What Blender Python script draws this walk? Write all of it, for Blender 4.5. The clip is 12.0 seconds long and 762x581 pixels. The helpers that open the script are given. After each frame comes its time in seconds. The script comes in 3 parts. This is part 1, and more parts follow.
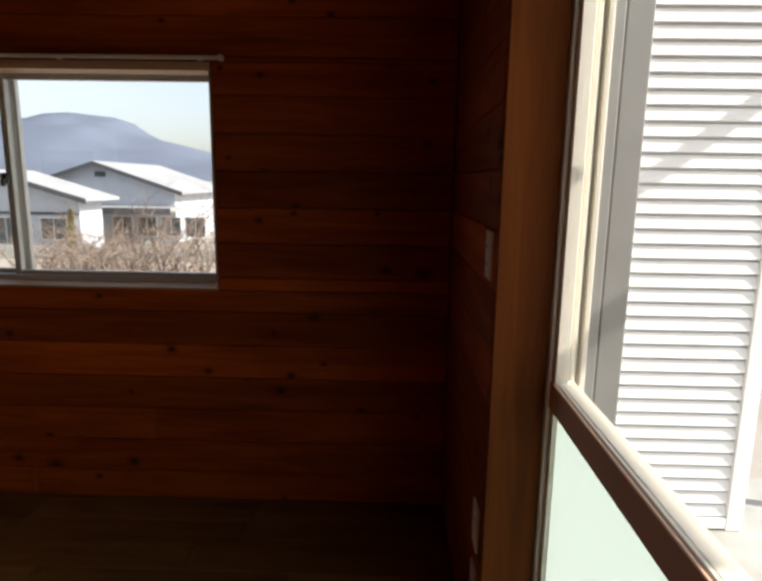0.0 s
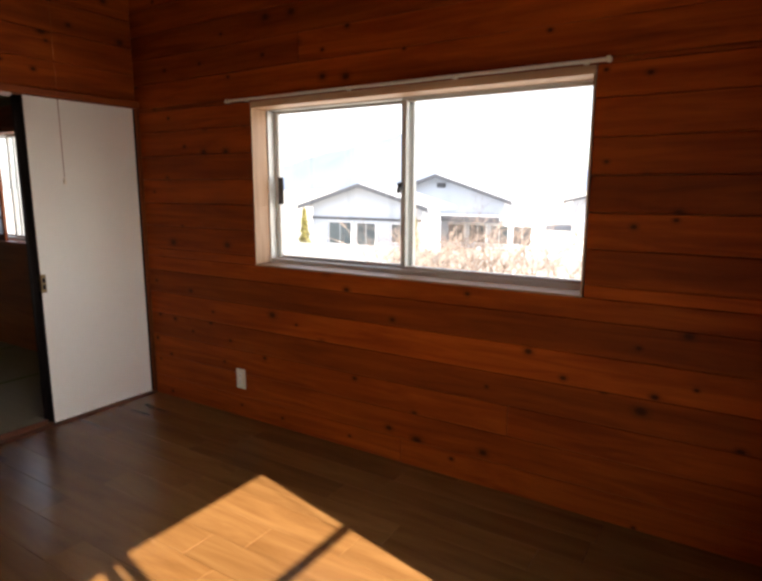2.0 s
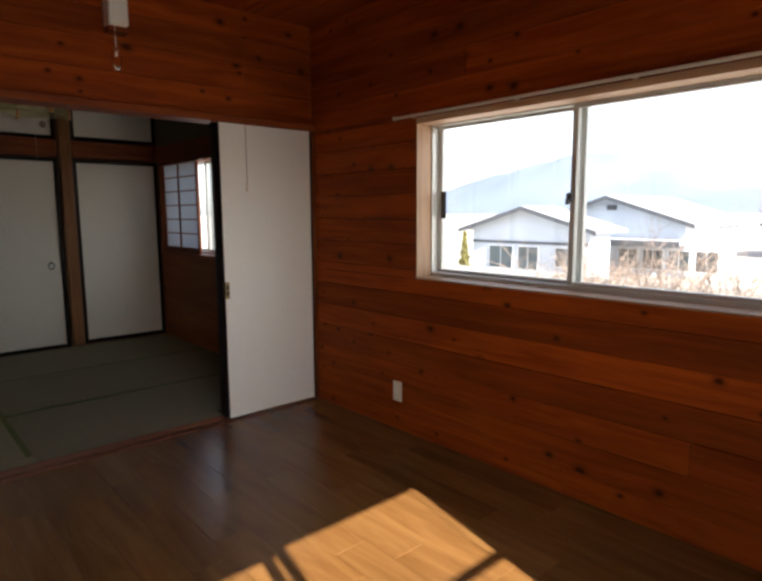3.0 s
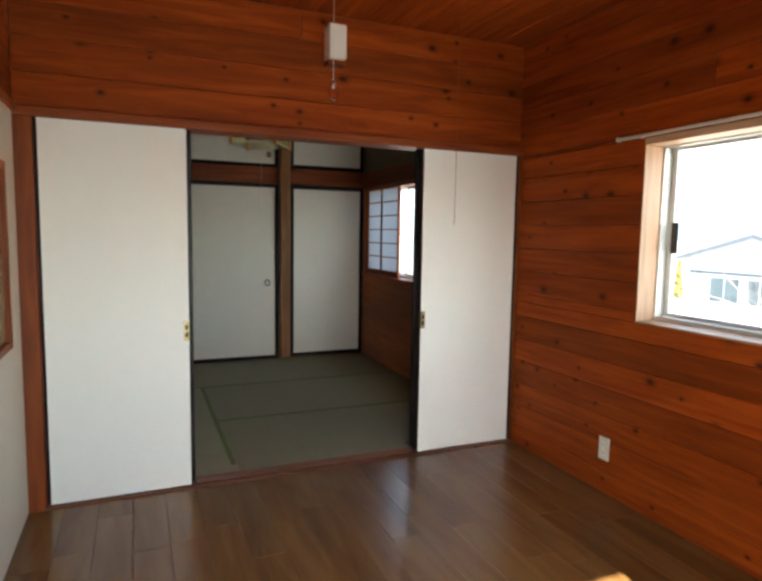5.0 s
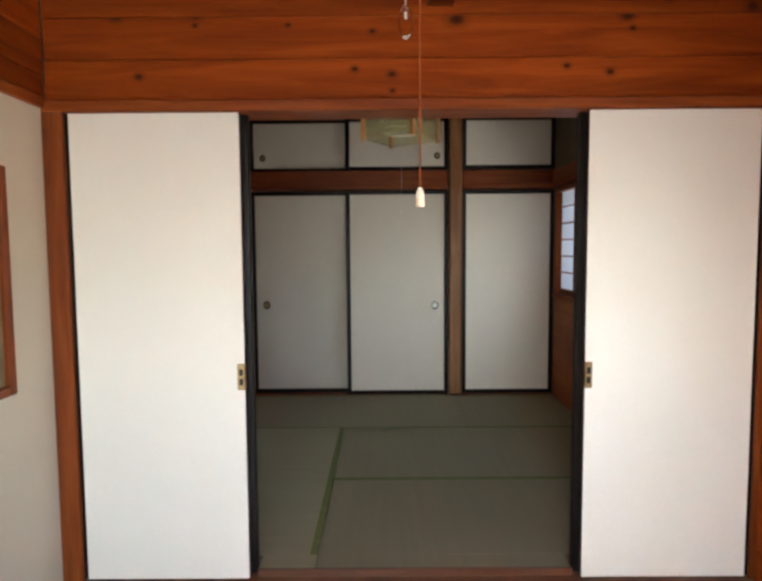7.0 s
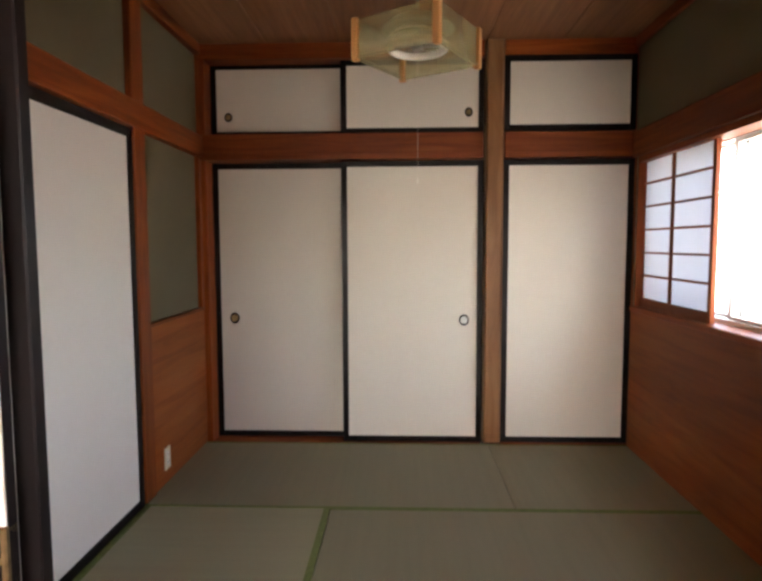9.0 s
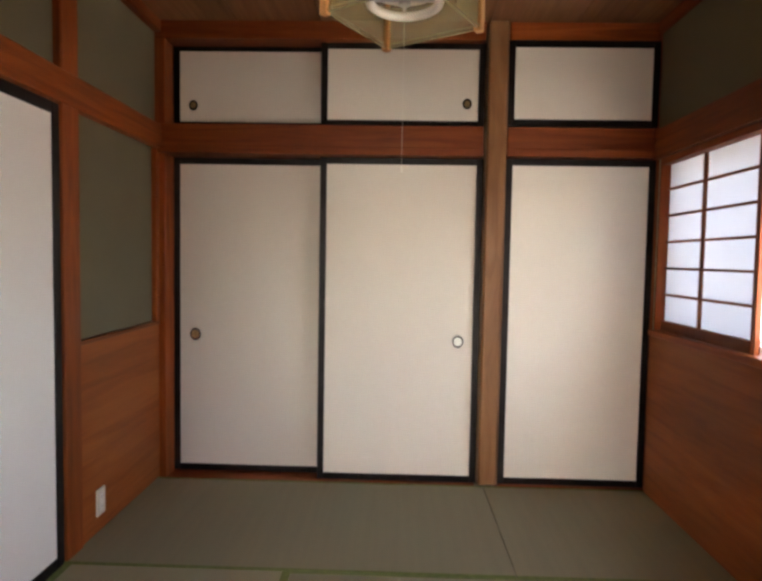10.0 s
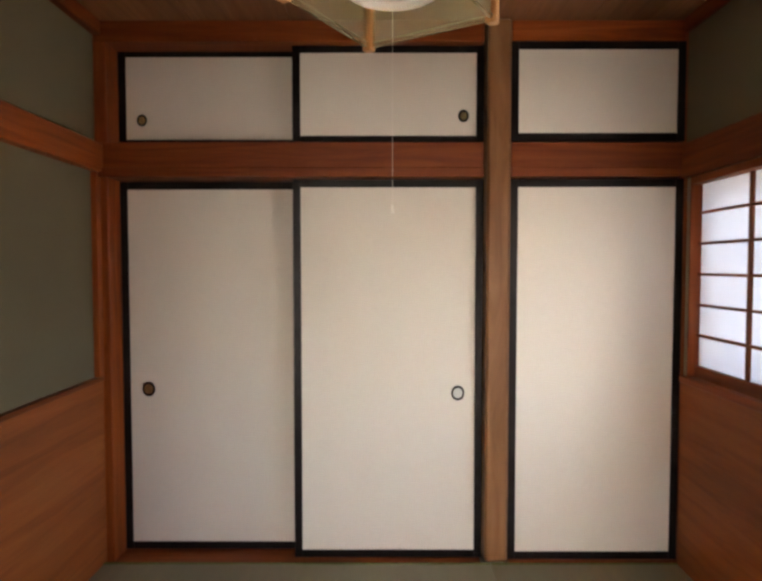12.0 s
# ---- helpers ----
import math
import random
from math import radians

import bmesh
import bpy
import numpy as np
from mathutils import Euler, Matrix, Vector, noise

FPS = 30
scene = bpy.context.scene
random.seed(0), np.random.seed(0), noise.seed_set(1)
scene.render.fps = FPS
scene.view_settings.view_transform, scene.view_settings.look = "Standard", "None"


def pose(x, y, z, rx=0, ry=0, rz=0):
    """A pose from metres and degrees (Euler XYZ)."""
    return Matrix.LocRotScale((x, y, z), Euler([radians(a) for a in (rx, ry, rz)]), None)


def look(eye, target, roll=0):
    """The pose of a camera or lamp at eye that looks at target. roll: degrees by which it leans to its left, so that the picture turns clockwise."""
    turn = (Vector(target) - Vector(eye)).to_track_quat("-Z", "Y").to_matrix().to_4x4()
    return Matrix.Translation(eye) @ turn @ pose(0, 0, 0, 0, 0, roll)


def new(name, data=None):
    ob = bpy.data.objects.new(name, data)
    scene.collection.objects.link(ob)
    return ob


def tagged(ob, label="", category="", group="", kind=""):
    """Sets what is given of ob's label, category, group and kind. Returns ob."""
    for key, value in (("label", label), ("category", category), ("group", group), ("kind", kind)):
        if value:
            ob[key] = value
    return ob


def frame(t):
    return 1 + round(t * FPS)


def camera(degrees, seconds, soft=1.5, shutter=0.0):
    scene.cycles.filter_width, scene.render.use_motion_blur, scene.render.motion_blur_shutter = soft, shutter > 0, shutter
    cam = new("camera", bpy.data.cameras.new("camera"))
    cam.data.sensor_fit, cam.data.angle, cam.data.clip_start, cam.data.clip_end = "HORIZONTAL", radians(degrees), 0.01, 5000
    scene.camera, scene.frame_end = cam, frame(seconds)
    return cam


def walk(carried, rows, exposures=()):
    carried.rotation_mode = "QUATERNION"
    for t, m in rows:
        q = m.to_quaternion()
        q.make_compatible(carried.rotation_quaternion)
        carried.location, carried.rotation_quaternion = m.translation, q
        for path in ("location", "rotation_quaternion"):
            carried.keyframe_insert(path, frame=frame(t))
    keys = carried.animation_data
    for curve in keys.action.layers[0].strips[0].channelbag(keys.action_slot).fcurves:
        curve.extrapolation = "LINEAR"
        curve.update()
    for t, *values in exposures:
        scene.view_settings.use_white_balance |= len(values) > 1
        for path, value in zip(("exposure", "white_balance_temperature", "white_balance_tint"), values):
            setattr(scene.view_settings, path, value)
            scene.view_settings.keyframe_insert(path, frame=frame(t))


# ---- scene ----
cam = camera(66.8, 12.0, soft=3.0)
PATH = [
    (0, (-0.107, 0.009, 1.386), (-0.145, 1.974, 1.017), 0.9),
    (0.5, (-0.199, -0.021, 1.384), (-0.319, 1.938, 0.998), -0.2),
    (1, (-0.223, -0.026, 1.399), (-0.773, 1.864, 1.048), -0.7),
    (1.5, (-0.275, -0.037, 1.373), (-1.072, 1.761, 1.009), -0.3),
    (2, (-0.278, -0.03, 1.368), (-1.333, 1.633, 1.021), 0.1),
    (2.5, (-0.31, -0.043, 1.362), (-1.589, 1.464, 1.053), -0.2),
    (3, (-0.309, -0.003, 1.311), (-1.785, 1.319, 1.046), -0.3),
    (3.5, (-0.347, -0.049, 1.354), (-1.947, 1.119, 1.079), -0.5),
    (3.7, (-0.351, -0.06, 1.352), (-1.997, 1.042, 1.081), -0.5),
    (5.3, (-0.539, 0.189, 1.351), (-2.424, 0.837, 1.183), 0.7),
    (5.5, (-0.56, 0.367, 1.351), (-2.48, 0.907, 1.202), 0.4),
    (6, (-0.708, 0.613, 1.348), (-2.679, 0.928, 1.217), 1.3),
    (6.5, (-1.005, 0.753, 1.326), (-2.997, 0.835, 1.169), 0.8),
    (7, (-1.35, 0.848, 1.34), (-3.345, 0.841, 1.193), -0.4),
    (7.5, (-1.741, 0.947, 1.343), (-3.735, 0.878, 1.194), -0.7),
    (7.7, (-1.89, 0.971, 1.322), (-3.882, 0.867, 1.168), -0.7),
    (9.3, (-2.892, 0.897, 1.315), (-4.884, 0.845, 1.153), -0.1),
    (9.5, (-2.986, 0.902, 1.306), (-4.98, 0.864, 1.148), -0.1),
    (10, (-3.212, 0.961, 1.287), (-5.208, 0.906, 1.177), 1.0),
    (10.5, (-3.394, 0.965, 1.323), (-5.39, 0.876, 1.23), 0.2),
    (11, (-3.549, 0.897, 1.345), (-5.549, 0.867, 1.308), -0.2),
    (11.5, (-3.643, 0.938, 1.387), (-5.643, 0.924, 1.359), -0.1),
    (12, (-3.689, 0.944, 1.431), (-5.688, 0.941, 1.349), 0.0),
]
walk(cam, [(t, look(eye, target, roll)) for t, eye, target, roll in PATH],
     exposures=[(0, 0.8, 6700, 14), (0.5, 2.4, 7000, 24), (1.0, 3.05, 7000, 27), (1.5, 2.75, 6900, 19), (2.0, 2.35, 6700, 17), (2.5, 1.95, 6500, 15), (3.0, 2.1, 6400, 14), (3.5, 2.5, 6350, 14),
                (5.5, 3.5, 5900, 4), (6.0, 3.68, 5900, 5), (6.5, 3.8, 6000, 8), (7.5, 3.8, 6200, 11), (9.5, 4.55, 6800, 20), (12, 4.6, 6800, 20)])

# ---- light ----
ELEV = math.atan(0.745)
TOWARDS_SUN = Vector((0.975 * math.cos(ELEV), -0.223 * math.cos(ELEV), math.sin(ELEV)))
world = bpy.data.worlds.new("sky")
scene.world = world
world.use_nodes = True
wn = world.node_tree
sky = wn.nodes.new("ShaderNodeTexSky")
sky.sky_type, sky.sun_disc, sky.dust_density = "NISHITA", False, 2.0
sky.sun_elevation, sky.sun_rotation = ELEV, math.atan2(TOWARDS_SUN.x, TOWARDS_SUN.y)
haze = wn.nodes.new("ShaderNodeHueSaturation")
haze.inputs["Saturation"].default_value = 0.55
wn.links.new(sky.outputs[0], haze.inputs["Color"])
wn.links.new(haze.outputs[0], wn.nodes["Background"].inputs[0])
wn.nodes["Background"].inputs[1].default_value = 0.15
sun = new("sun", bpy.data.lights.new("sun", "SUN"))
sun.data.energy, sun.data.angle, sun.data.color = 5.0, radians(0.5), (1.0, 0.94, 0.84)
sun.matrix_world = look(TOWARDS_SUN * 30, (0, 0, 0))

# ---- materials ----


def shader(name, rough=0.6, metal=0.0):
    m = bpy.data.materials.new(name)
    m.use_nodes = True
    b = m.node_tree.nodes["Principled BSDF"]
    b.inputs["Roughness"].default_value, b.inputs["Metallic"].default_value = rough, metal
    return m, m.node_tree, b


def node(tree, kind, **values):
    n = tree.nodes.new(kind)
    for key, value in values.items():
        n.inputs[key.replace("_", " ")].default_value = value
    return n


def placed(tree, scale, shift=9.0):
    """World position, moved by each object's random number, then scaled."""
    geo, info = tree.nodes.new("ShaderNodeNewGeometry"), tree.nodes.new("ShaderNodeObjectInfo")
    mul = tree.nodes.new("ShaderNodeVectorMath")
    mul.operation = "MULTIPLY_ADD"
    comb = tree.nodes.new("ShaderNodeCombineXYZ")
    for i in range(3):
        tree.links.new(info.outputs["Random"], comb.inputs[i])
    tree.links.new(comb.outputs[0], mul.inputs[0])
    mul.inputs[1].default_value = (shift, shift * 0.73, shift * 1.31)
    tree.links.new(geo.outputs["Position"], mul.inputs[2])
    sc = tree.nodes.new("ShaderNodeVectorMath")
    sc.operation = "MULTIPLY"
    tree.links.new(mul.outputs[0], sc.inputs[0])
    sc.inputs[1].default_value = scale
    return sc.outputs[0], info.outputs["Random"]


def ramp(tree, source, stops):
    r = tree.nodes.new("ShaderNodeValToRGB")
    while len(r.color_ramp.elements) < len(stops):
        r.color_ramp.elements.new(0.5)
    for e, (p, c) in zip(r.color_ramp.elements, stops):
        e.position, e.color = p, (*c, 1) if len(c) == 3 else c
    tree.links.new(source, r.inputs[0])
    return r.outputs[0]


def mixed(tree, mode, fac, a, b):
    n = tree.nodes.new("ShaderNodeMix")
    n.data_type, n.blend_type = "RGBA", mode
    for socket, v in ((n.inputs[0], fac), (n.inputs[6], a), (n.inputs[7], b)):
        if isinstance(v, (int, float)):
            socket.default_value = v
        elif isinstance(v, tuple):
            socket.default_value = (*v, 1)
        else:
            tree.links.new(v, socket)
    return n.outputs[2]


def relief(tree, b, height, strength, distance=0.002):
    n = node(tree, "ShaderNodeBump", Strength=strength, Distance=distance)
    tree.links.new(height, n.inputs["Height"])
    tree.links.new(n.outputs[0], b.inputs["Normal"])


def wood(name, axis, dark, mid, light, rough=0.45, knots=0.0, vary=0.25, gloss=0.5, grain=26, flat=None):
    """Sawn wood with its grain along the axis 0, 1 or 2."""
    m, tree, b = shader(name, rough)
    scale = [float(grain)] * 3
    scale[axis] = 1.6
    at, rnd = placed(tree, scale)
    n1 = node(tree, "ShaderNodeTexNoise", Scale=1.0, Detail=5.0, Roughness=0.62, Distortion=0.7)
    tree.links.new(at, n1.inputs["Vector"])
    col = ramp(tree, n1.outputs[0], [(0.28, dark), (0.5, mid), (0.74, light)])
    wide = [3.5] * 3
    wide[axis] = 0.5
    at2, _ = placed(tree, wide)
    n2 = node(tree, "ShaderNodeTexNoise", Scale=1.0, Detail=2.0)
    tree.links.new(at2, n2.inputs["Vector"])
    col = mixed(tree, "MULTIPLY", 0.7, col, ramp(tree, n2.outputs[0], [(0.3, (0.62, 0.55, 0.5)), (0.7, (1.15, 1.12, 1.1))]))
    col = mixed(tree, "MULTIPLY", 1.0, col, ramp(tree, rnd, [(0, (1 - vary,) * 3), (1, (1 + vary,) * 3)]))
    if knots:
        ks = [8.5] * 3
        ks[axis] = 6.2
        at3, _ = placed(tree, ks)
        v = node(tree, "ShaderNodeTexVoronoi", Scale=1.0, Randomness=0.9)
        if flat is not None:  # knots on the board's face: along the grain and up
            v.voronoi_dimensions = "2D"
            part_of, face = tree.nodes.new("ShaderNodeSeparateXYZ"), tree.nodes.new("ShaderNodeCombineXYZ")
            tree.links.new(at3, part_of.inputs[0])
            tree.links.new(part_of.outputs[axis], face.inputs[0])
            tree.links.new(part_of.outputs[3 - axis - flat], face.inputs[1])
            at3 = face.outputs[0]
        tree.links.new(at3, v.inputs["Vector"])
        sep = tree.nodes.new("ShaderNodeSeparateColor")
        tree.links.new(v.outputs["Color"], sep.inputs[0])
        pick = node(tree, "ShaderNodeMath")
        pick.operation = "GREATER_THAN"
        tree.links.new(sep.outputs[0], pick.inputs[0])
        pick.inputs[1].default_value = 1 - knots
        size = node(tree, "ShaderNodeMath")
        size.operation = "MULTIPLY_ADD"
        tree.links.new(sep.outputs[1], size.inputs[0])
        size.inputs[1].default_value, size.inputs[2].default_value = 1.5, 0.75
        far = node(tree, "ShaderNodeMath")
        far.operation = "MULTIPLY"
        tree.links.new(v.outputs["Distance"], far.inputs[0])
        tree.links.new(size.outputs[0], far.inputs[1])
        spot = ramp(tree, far.outputs[0], [(0.05, (1, 1, 1)), (0.1, (0.8, 0.8, 0.8)), (0.15, (0.35, 0.35, 0.35)), (0.3, (0, 0, 0))])
        fac = node(tree, "ShaderNodeMath")
        fac.operation = "MULTIPLY"
        tree.links.new(spot, fac.inputs[0])
        tree.links.new(pick.outputs[0], fac.inputs[1])
        col = mixed(tree, "MIX", fac.outputs[0], col, tuple(c * 0.3 for c in dark))
    tree.links.new(col, b.inputs["Base Color"])
    b.inputs["Specular IOR Level"].default_value = gloss
    relief(tree, b, n1.outputs[0], 0.25, 0.0015)
    return m


def plain(name, colour, rough=0.6, metal=0.0, vary=0.08, scale=6.0, bump=0.1, fine=120.0, stretch=(1, 1, 1)):
    """A painted, plastered, paper or metal surface with faint stains and grain."""
    m, tree, b = shader(name, rough, metal)
    at, _ = placed(tree, tuple(scale * s for s in stretch))
    n = node(tree, "ShaderNodeTexNoise", Scale=1.0, Detail=4.0)
    tree.links.new(at, n.inputs["Vector"])
    lo, hi = tuple(c * (1 - vary) for c in colour), tuple(min(1, c * (1 + vary)) for c in colour)
    tree.links.new(ramp(tree, n.outputs[0], [(0.3, lo), (0.7, hi)]), b.inputs["Base Color"])
    at2, _ = placed(tree, tuple(fine * s for s in stretch))
    n2 = node(tree, "ShaderNodeTexNoise", Scale=1.0, Detail=3.0)
    tree.links.new(at2, n2.inputs["Vector"])
    relief(tree, b, n2.outputs[0], bump, 0.001)
    return m


def glass(name, tint=(0.96, 0.98, 0.98), gloss=0.06):
    m = bpy.data.materials.new(name)
    m.use_nodes = True
    t = m.node_tree
    t.nodes.remove(t.nodes["Principled BSDF"])
    a, g, mix = node(t, "ShaderNodeBsdfTransparent", Color=(*tint, 1)), node(t, "ShaderNodeBsdfGlossy", Roughness=0.02), node(t, "ShaderNodeMixShader", Fac=gloss)
    t.links.new(a.outputs[0], mix.inputs[1])
    t.links.new(g.outputs[0], mix.inputs[2])
    t.links.new(mix.outputs[0], t.nodes["Material Output"].inputs[0])
    return m


def see_through(name, colour, share, through_colour=None):
    """Paper or frosted sheet: scatters light back and through."""
    m, t, b = shader(name, 0.55)
    b.inputs["Base Color"].default_value = (*colour, 1)
    tr, mix = node(t, "ShaderNodeBsdfTranslucent", Color=(*(through_colour or colour), 1)), node(t, "ShaderNodeMixShader", Fac=share)
    at, _ = placed(t, (40, 40, 40))
    n = node(t, "ShaderNodeTexNoise", Scale=1.0, Detail=4.0)
    t.links.new(at, n.inputs["Vector"])
    relief(t, b, n.outputs[0], 0.1, 0.001)
    t.links.new(b.outputs[0], mix.inputs[1])
    t.links.new(tr.outputs[0], mix.inputs[2])
    t.links.new(mix.outputs[0], t.nodes["Material Output"].inputs[0])
    return m


RED = ((0.18, 0.026, 0.0015), (0.275, 0.05, 0.003), (0.39, 0.08, 0.006))
CEDAR_X = wood("cedar_boards_along_x", 0, *RED, rough=0.65, gloss=0.16, knots=0.24, flat=1, grain=20)
CEDAR_Y = wood("cedar_boards_along_y", 1, *RED, rough=0.65, gloss=0.16, knots=0.24, flat=0, grain=20)
CEDAR_TOP = wood("cedar_ceiling_boards", 0, *RED, rough=0.65, gloss=0.16, grain=20)
TRIM = ((0.13, 0.025, 0.0035), (0.225, 0.05, 0.0075), (0.31, 0.085, 0.016))
TRIM_X = wood("stained_trim_along_x", 0, *TRIM, rough=0.5, gloss=0.25)
TRIM_Y = wood("stained_trim_along_y", 1, *TRIM, rough=0.5, gloss=0.25)
TRIM_Z = wood("stained_trim_along_z", 2, *TRIM, rough=0.5, gloss=0.25)
PALE_X = wood("pale_casing_wood_along_x", 0, (0.36, 0.2, 0.1), (0.52, 0.33, 0.19), (0.62, 0.43, 0.27), knots=0.08)
PALE_Z = wood("pale_casing_wood_along_z", 2, (0.36, 0.2, 0.1), (0.52, 0.33, 0.19), (0.62, 0.43, 0.27))
POST = wood("peeled_log_post", 2, (0.17, 0.072, 0.026), (0.3, 0.14, 0.056), (0.42, 0.23, 0.11), rough=0.3, gloss=0.4, knots=0.1, grain=14)
WAINSCOT = wood("printed_wood_wainscot", 0, (0.2, 0.05, 0.01), (0.28, 0.078, 0.017), (0.34, 0.107, 0.026), rough=0.55, gloss=0.25, vary=0.05, grain=18)
SILL = wood("worn_dark_sill_wood", 1, (0.08, 0.03, 0.014), (0.13, 0.05, 0.024), (0.18, 0.075, 0.035), rough=0.4)
REVEAL = wood("orange_stained_reveal", 2, (0.105, 0.026, 0.003), (0.155, 0.041, 0.005), (0.2, 0.058, 0.008), rough=0.7, gloss=0.12)
CEIL_WOOD = wood("ceiling_board_wood", 0, (0.17, 0.075, 0.03), (0.23, 0.105, 0.045), (0.29, 0.14, 0.065), rough=0.6, vary=0.1)
FLOOR_WOOD = wood("laminate_floor", 0, (0.115, 0.054, 0.016), (0.16, 0.078, 0.024), (0.2, 0.104, 0.034), rough=0.24, vary=0.1, gloss=0.5, grain=13)
FUSUMA = plain("fusuma_paper", (0.82, 0.8, 0.74), 0.62, vary=0.02, scale=2.0, bump=0.25, fine=260, stretch=(1, 1, 0.25))
CLOSET_PAPER = plain("beige_closet_paper", (0.68, 0.63, 0.54), 0.65, vary=0.03, scale=2.0, bump=0.25, fine=260, stretch=(1, 1, 0.25))
LACQUER = plain("black_lacquer", (0.008, 0.005, 0.005), 0.4, vary=0.3, bump=0.05)
LACQUER.node_tree.nodes["Principled BSDF"].inputs["Specular IOR Level"].default_value = 0.2
CREAM = plain("cream_door_board", (0.62, 0.55, 0.42), 0.55, vary=0.03, scale=2.0)
PLASTER = plain("grey_green_plaster", (0.13, 0.11, 0.06), 0.9, vary=0.05, scale=3.0, bump=0.5, fine=300)
# weave sheen put into the colour: straw along x lighter, along y darker
TATAMI_Y = plain("tatami_straw_along_y_dimmed", (0.21, 0.19, 0.112), 0.7, vary=0.04, scale=9.0, bump=0.4, fine=150, stretch=(0.12, 3, 1))
TATAMI_X = plain("tatami_straw_along_x_sheen", (0.27, 0.248, 0.148), 0.7, vary=0.04, scale=9.0, bump=0.4, fine=150, stretch=(3, 0.12, 1))
BORDER = plain("tatami_cloth_border", (0.12, 0.145, 0.035), 0.8, vary=0.2, scale=40, bump=0.5, fine=400)
ALU = plain("anodised_aluminium", (0.62, 0.61, 0.57), 0.4, 0.55, vary=0.04)
GREY_ALU = plain("weathered_grey_aluminium", (0.24, 0.235, 0.225), 0.5, 0.3, vary=0.08)
IVORY = plain("ivory_aluminium", (0.72, 0.68, 0.58), 0.45, 0.1, vary=0.03)
BROWN_RAIL = plain("brown_plastic_rail", (0.6, 0.39, 0.27), 0.5, vary=0.06)
DARK_PLASTIC = plain("dark_plastic", (0.03, 0.028, 0.027), 0.4)
PLATE = plain("ivory_plastic_plate", (0.74, 0.68, 0.54), 0.4, vary=0.03)
WHITE_PLASTIC = plain("white_plastic", (0.82, 0.79, 0.7), 0.4, vary=0.03)
BRASS = plain("aged_brass", (0.35, 0.26, 0.13), 0.35, 0.9, vary=0.25, scale=60)
STEEL = plain("brushed_steel", (0.5, 0.5, 0.48), 0.3, 1.0)
CLEAR = glass("clear_glass")
ACRYLIC = glass("clear_acrylic", (0.85, 0.83, 0.7), 0.25)
FROST = see_through("frosted_glass", (0.6, 0.68, 0.66), 0.62, (0.7, 0.78, 0.76))
HALL_GLASS = plain("patterned_tan_glass", (0.26, 0.2, 0.105), 0.15, vary=0.2, scale=5.0, bump=0.5, fine=70)
SHOJI = see_through("shoji_paper", (0.8, 0.8, 0.79), 0.42, (0.6, 0.63, 0.68))
LAMP_PAPER = see_through("lamp_tinted_sheet", (0.62, 0.56, 0.36), 0.5, (0.75, 0.7, 0.48))
lt = LAMP_PAPER.node_tree
veil, clear_part = node(lt, "ShaderNodeMixShader", Fac=0.68), node(lt, "ShaderNodeBsdfTransparent", Color=(0.9, 0.88, 0.75, 1))
lt.links.new(lt.nodes["Material Output"].inputs[0].links[0].from_socket, veil.inputs[1])
lt.links.new(clear_part.outputs[0], veil.inputs[2])
lt.links.new(veil.outputs[0], lt.nodes["Material Output"].inputs[0])
LAMP_WOOD = wood("lamp_frame_wood", 2, (0.5, 0.24, 0.08), (0.62, 0.32, 0.12), (0.7, 0.4, 0.17))
WHITE_METAL = plain("white_painted_aluminium", (0.8, 0.8, 0.8), 0.4, vary=0.02)
SLAB = plain("balcony_concrete", (0.42, 0.41, 0.38), 0.85, vary=0.15)
GROUND = plain("pale_dry_ground", (0.34, 0.31, 0.27), 0.95, vary=0.25, scale=0.3, bump=0.3, fine=4)
SIDING = plain("pale_blue_house_wall", (0.5, 0.54, 0.6), 0.8, vary=0.05, scale=0.6)
ROOF = plain("pale_metal_roof", (0.36, 0.37, 0.38), 0.6, vary=0.1, scale=0.5)
FASCIA = plain("dark_fascia", (0.07, 0.075, 0.085), 0.6)
HOUSE_GLASS = plain("far_window_glass", (0.06, 0.08, 0.09), 0.1, vary=0.3)
TWIG = plain("bare_twigs", (0.21, 0.155, 0.12), 0.9, vary=0.3, scale=3.0)
LEAF = plain("yellow_green_leaves", (0.16, 0.14, 0.03), 0.8, vary=0.4, scale=3.0)
# distance haze is put into the base colour of the hills
HILL = plain("haze_tinted_hills", (0.125, 0.152, 0.21), 1.0, vary=0.12, scale=0.006, bump=0.0)
CORE = plain("wall_core", (0.3, 0.26, 0.2), 0.9)

# ---- mesh helpers ----


def box(bm, x0, x1, y0, y1, z0, z1, bevel=0.0):
    """Adds a box between two corners to bm, with rounded edges if asked."""
    r = bmesh.ops.create_cube(bm, size=1.0, matrix=Matrix.LocRotScale(((x0 + x1) / 2, (y0 + y1) / 2, (z0 + z1) / 2), None, (abs(x1 - x0), abs(y1 - y0), abs(z1 - z0))))
    if bevel:
        edges = {e for v in r["verts"] for e in v.link_edges}
        bmesh.ops.bevel(bm, geom=list(edges), offset=bevel, segments=1, affect="EDGES")
    return bm


def boxes(*args, bevel=0.0):
    bm = bmesh.new()
    for a in args:
        box(bm, *a, bevel=bevel)
    return bm


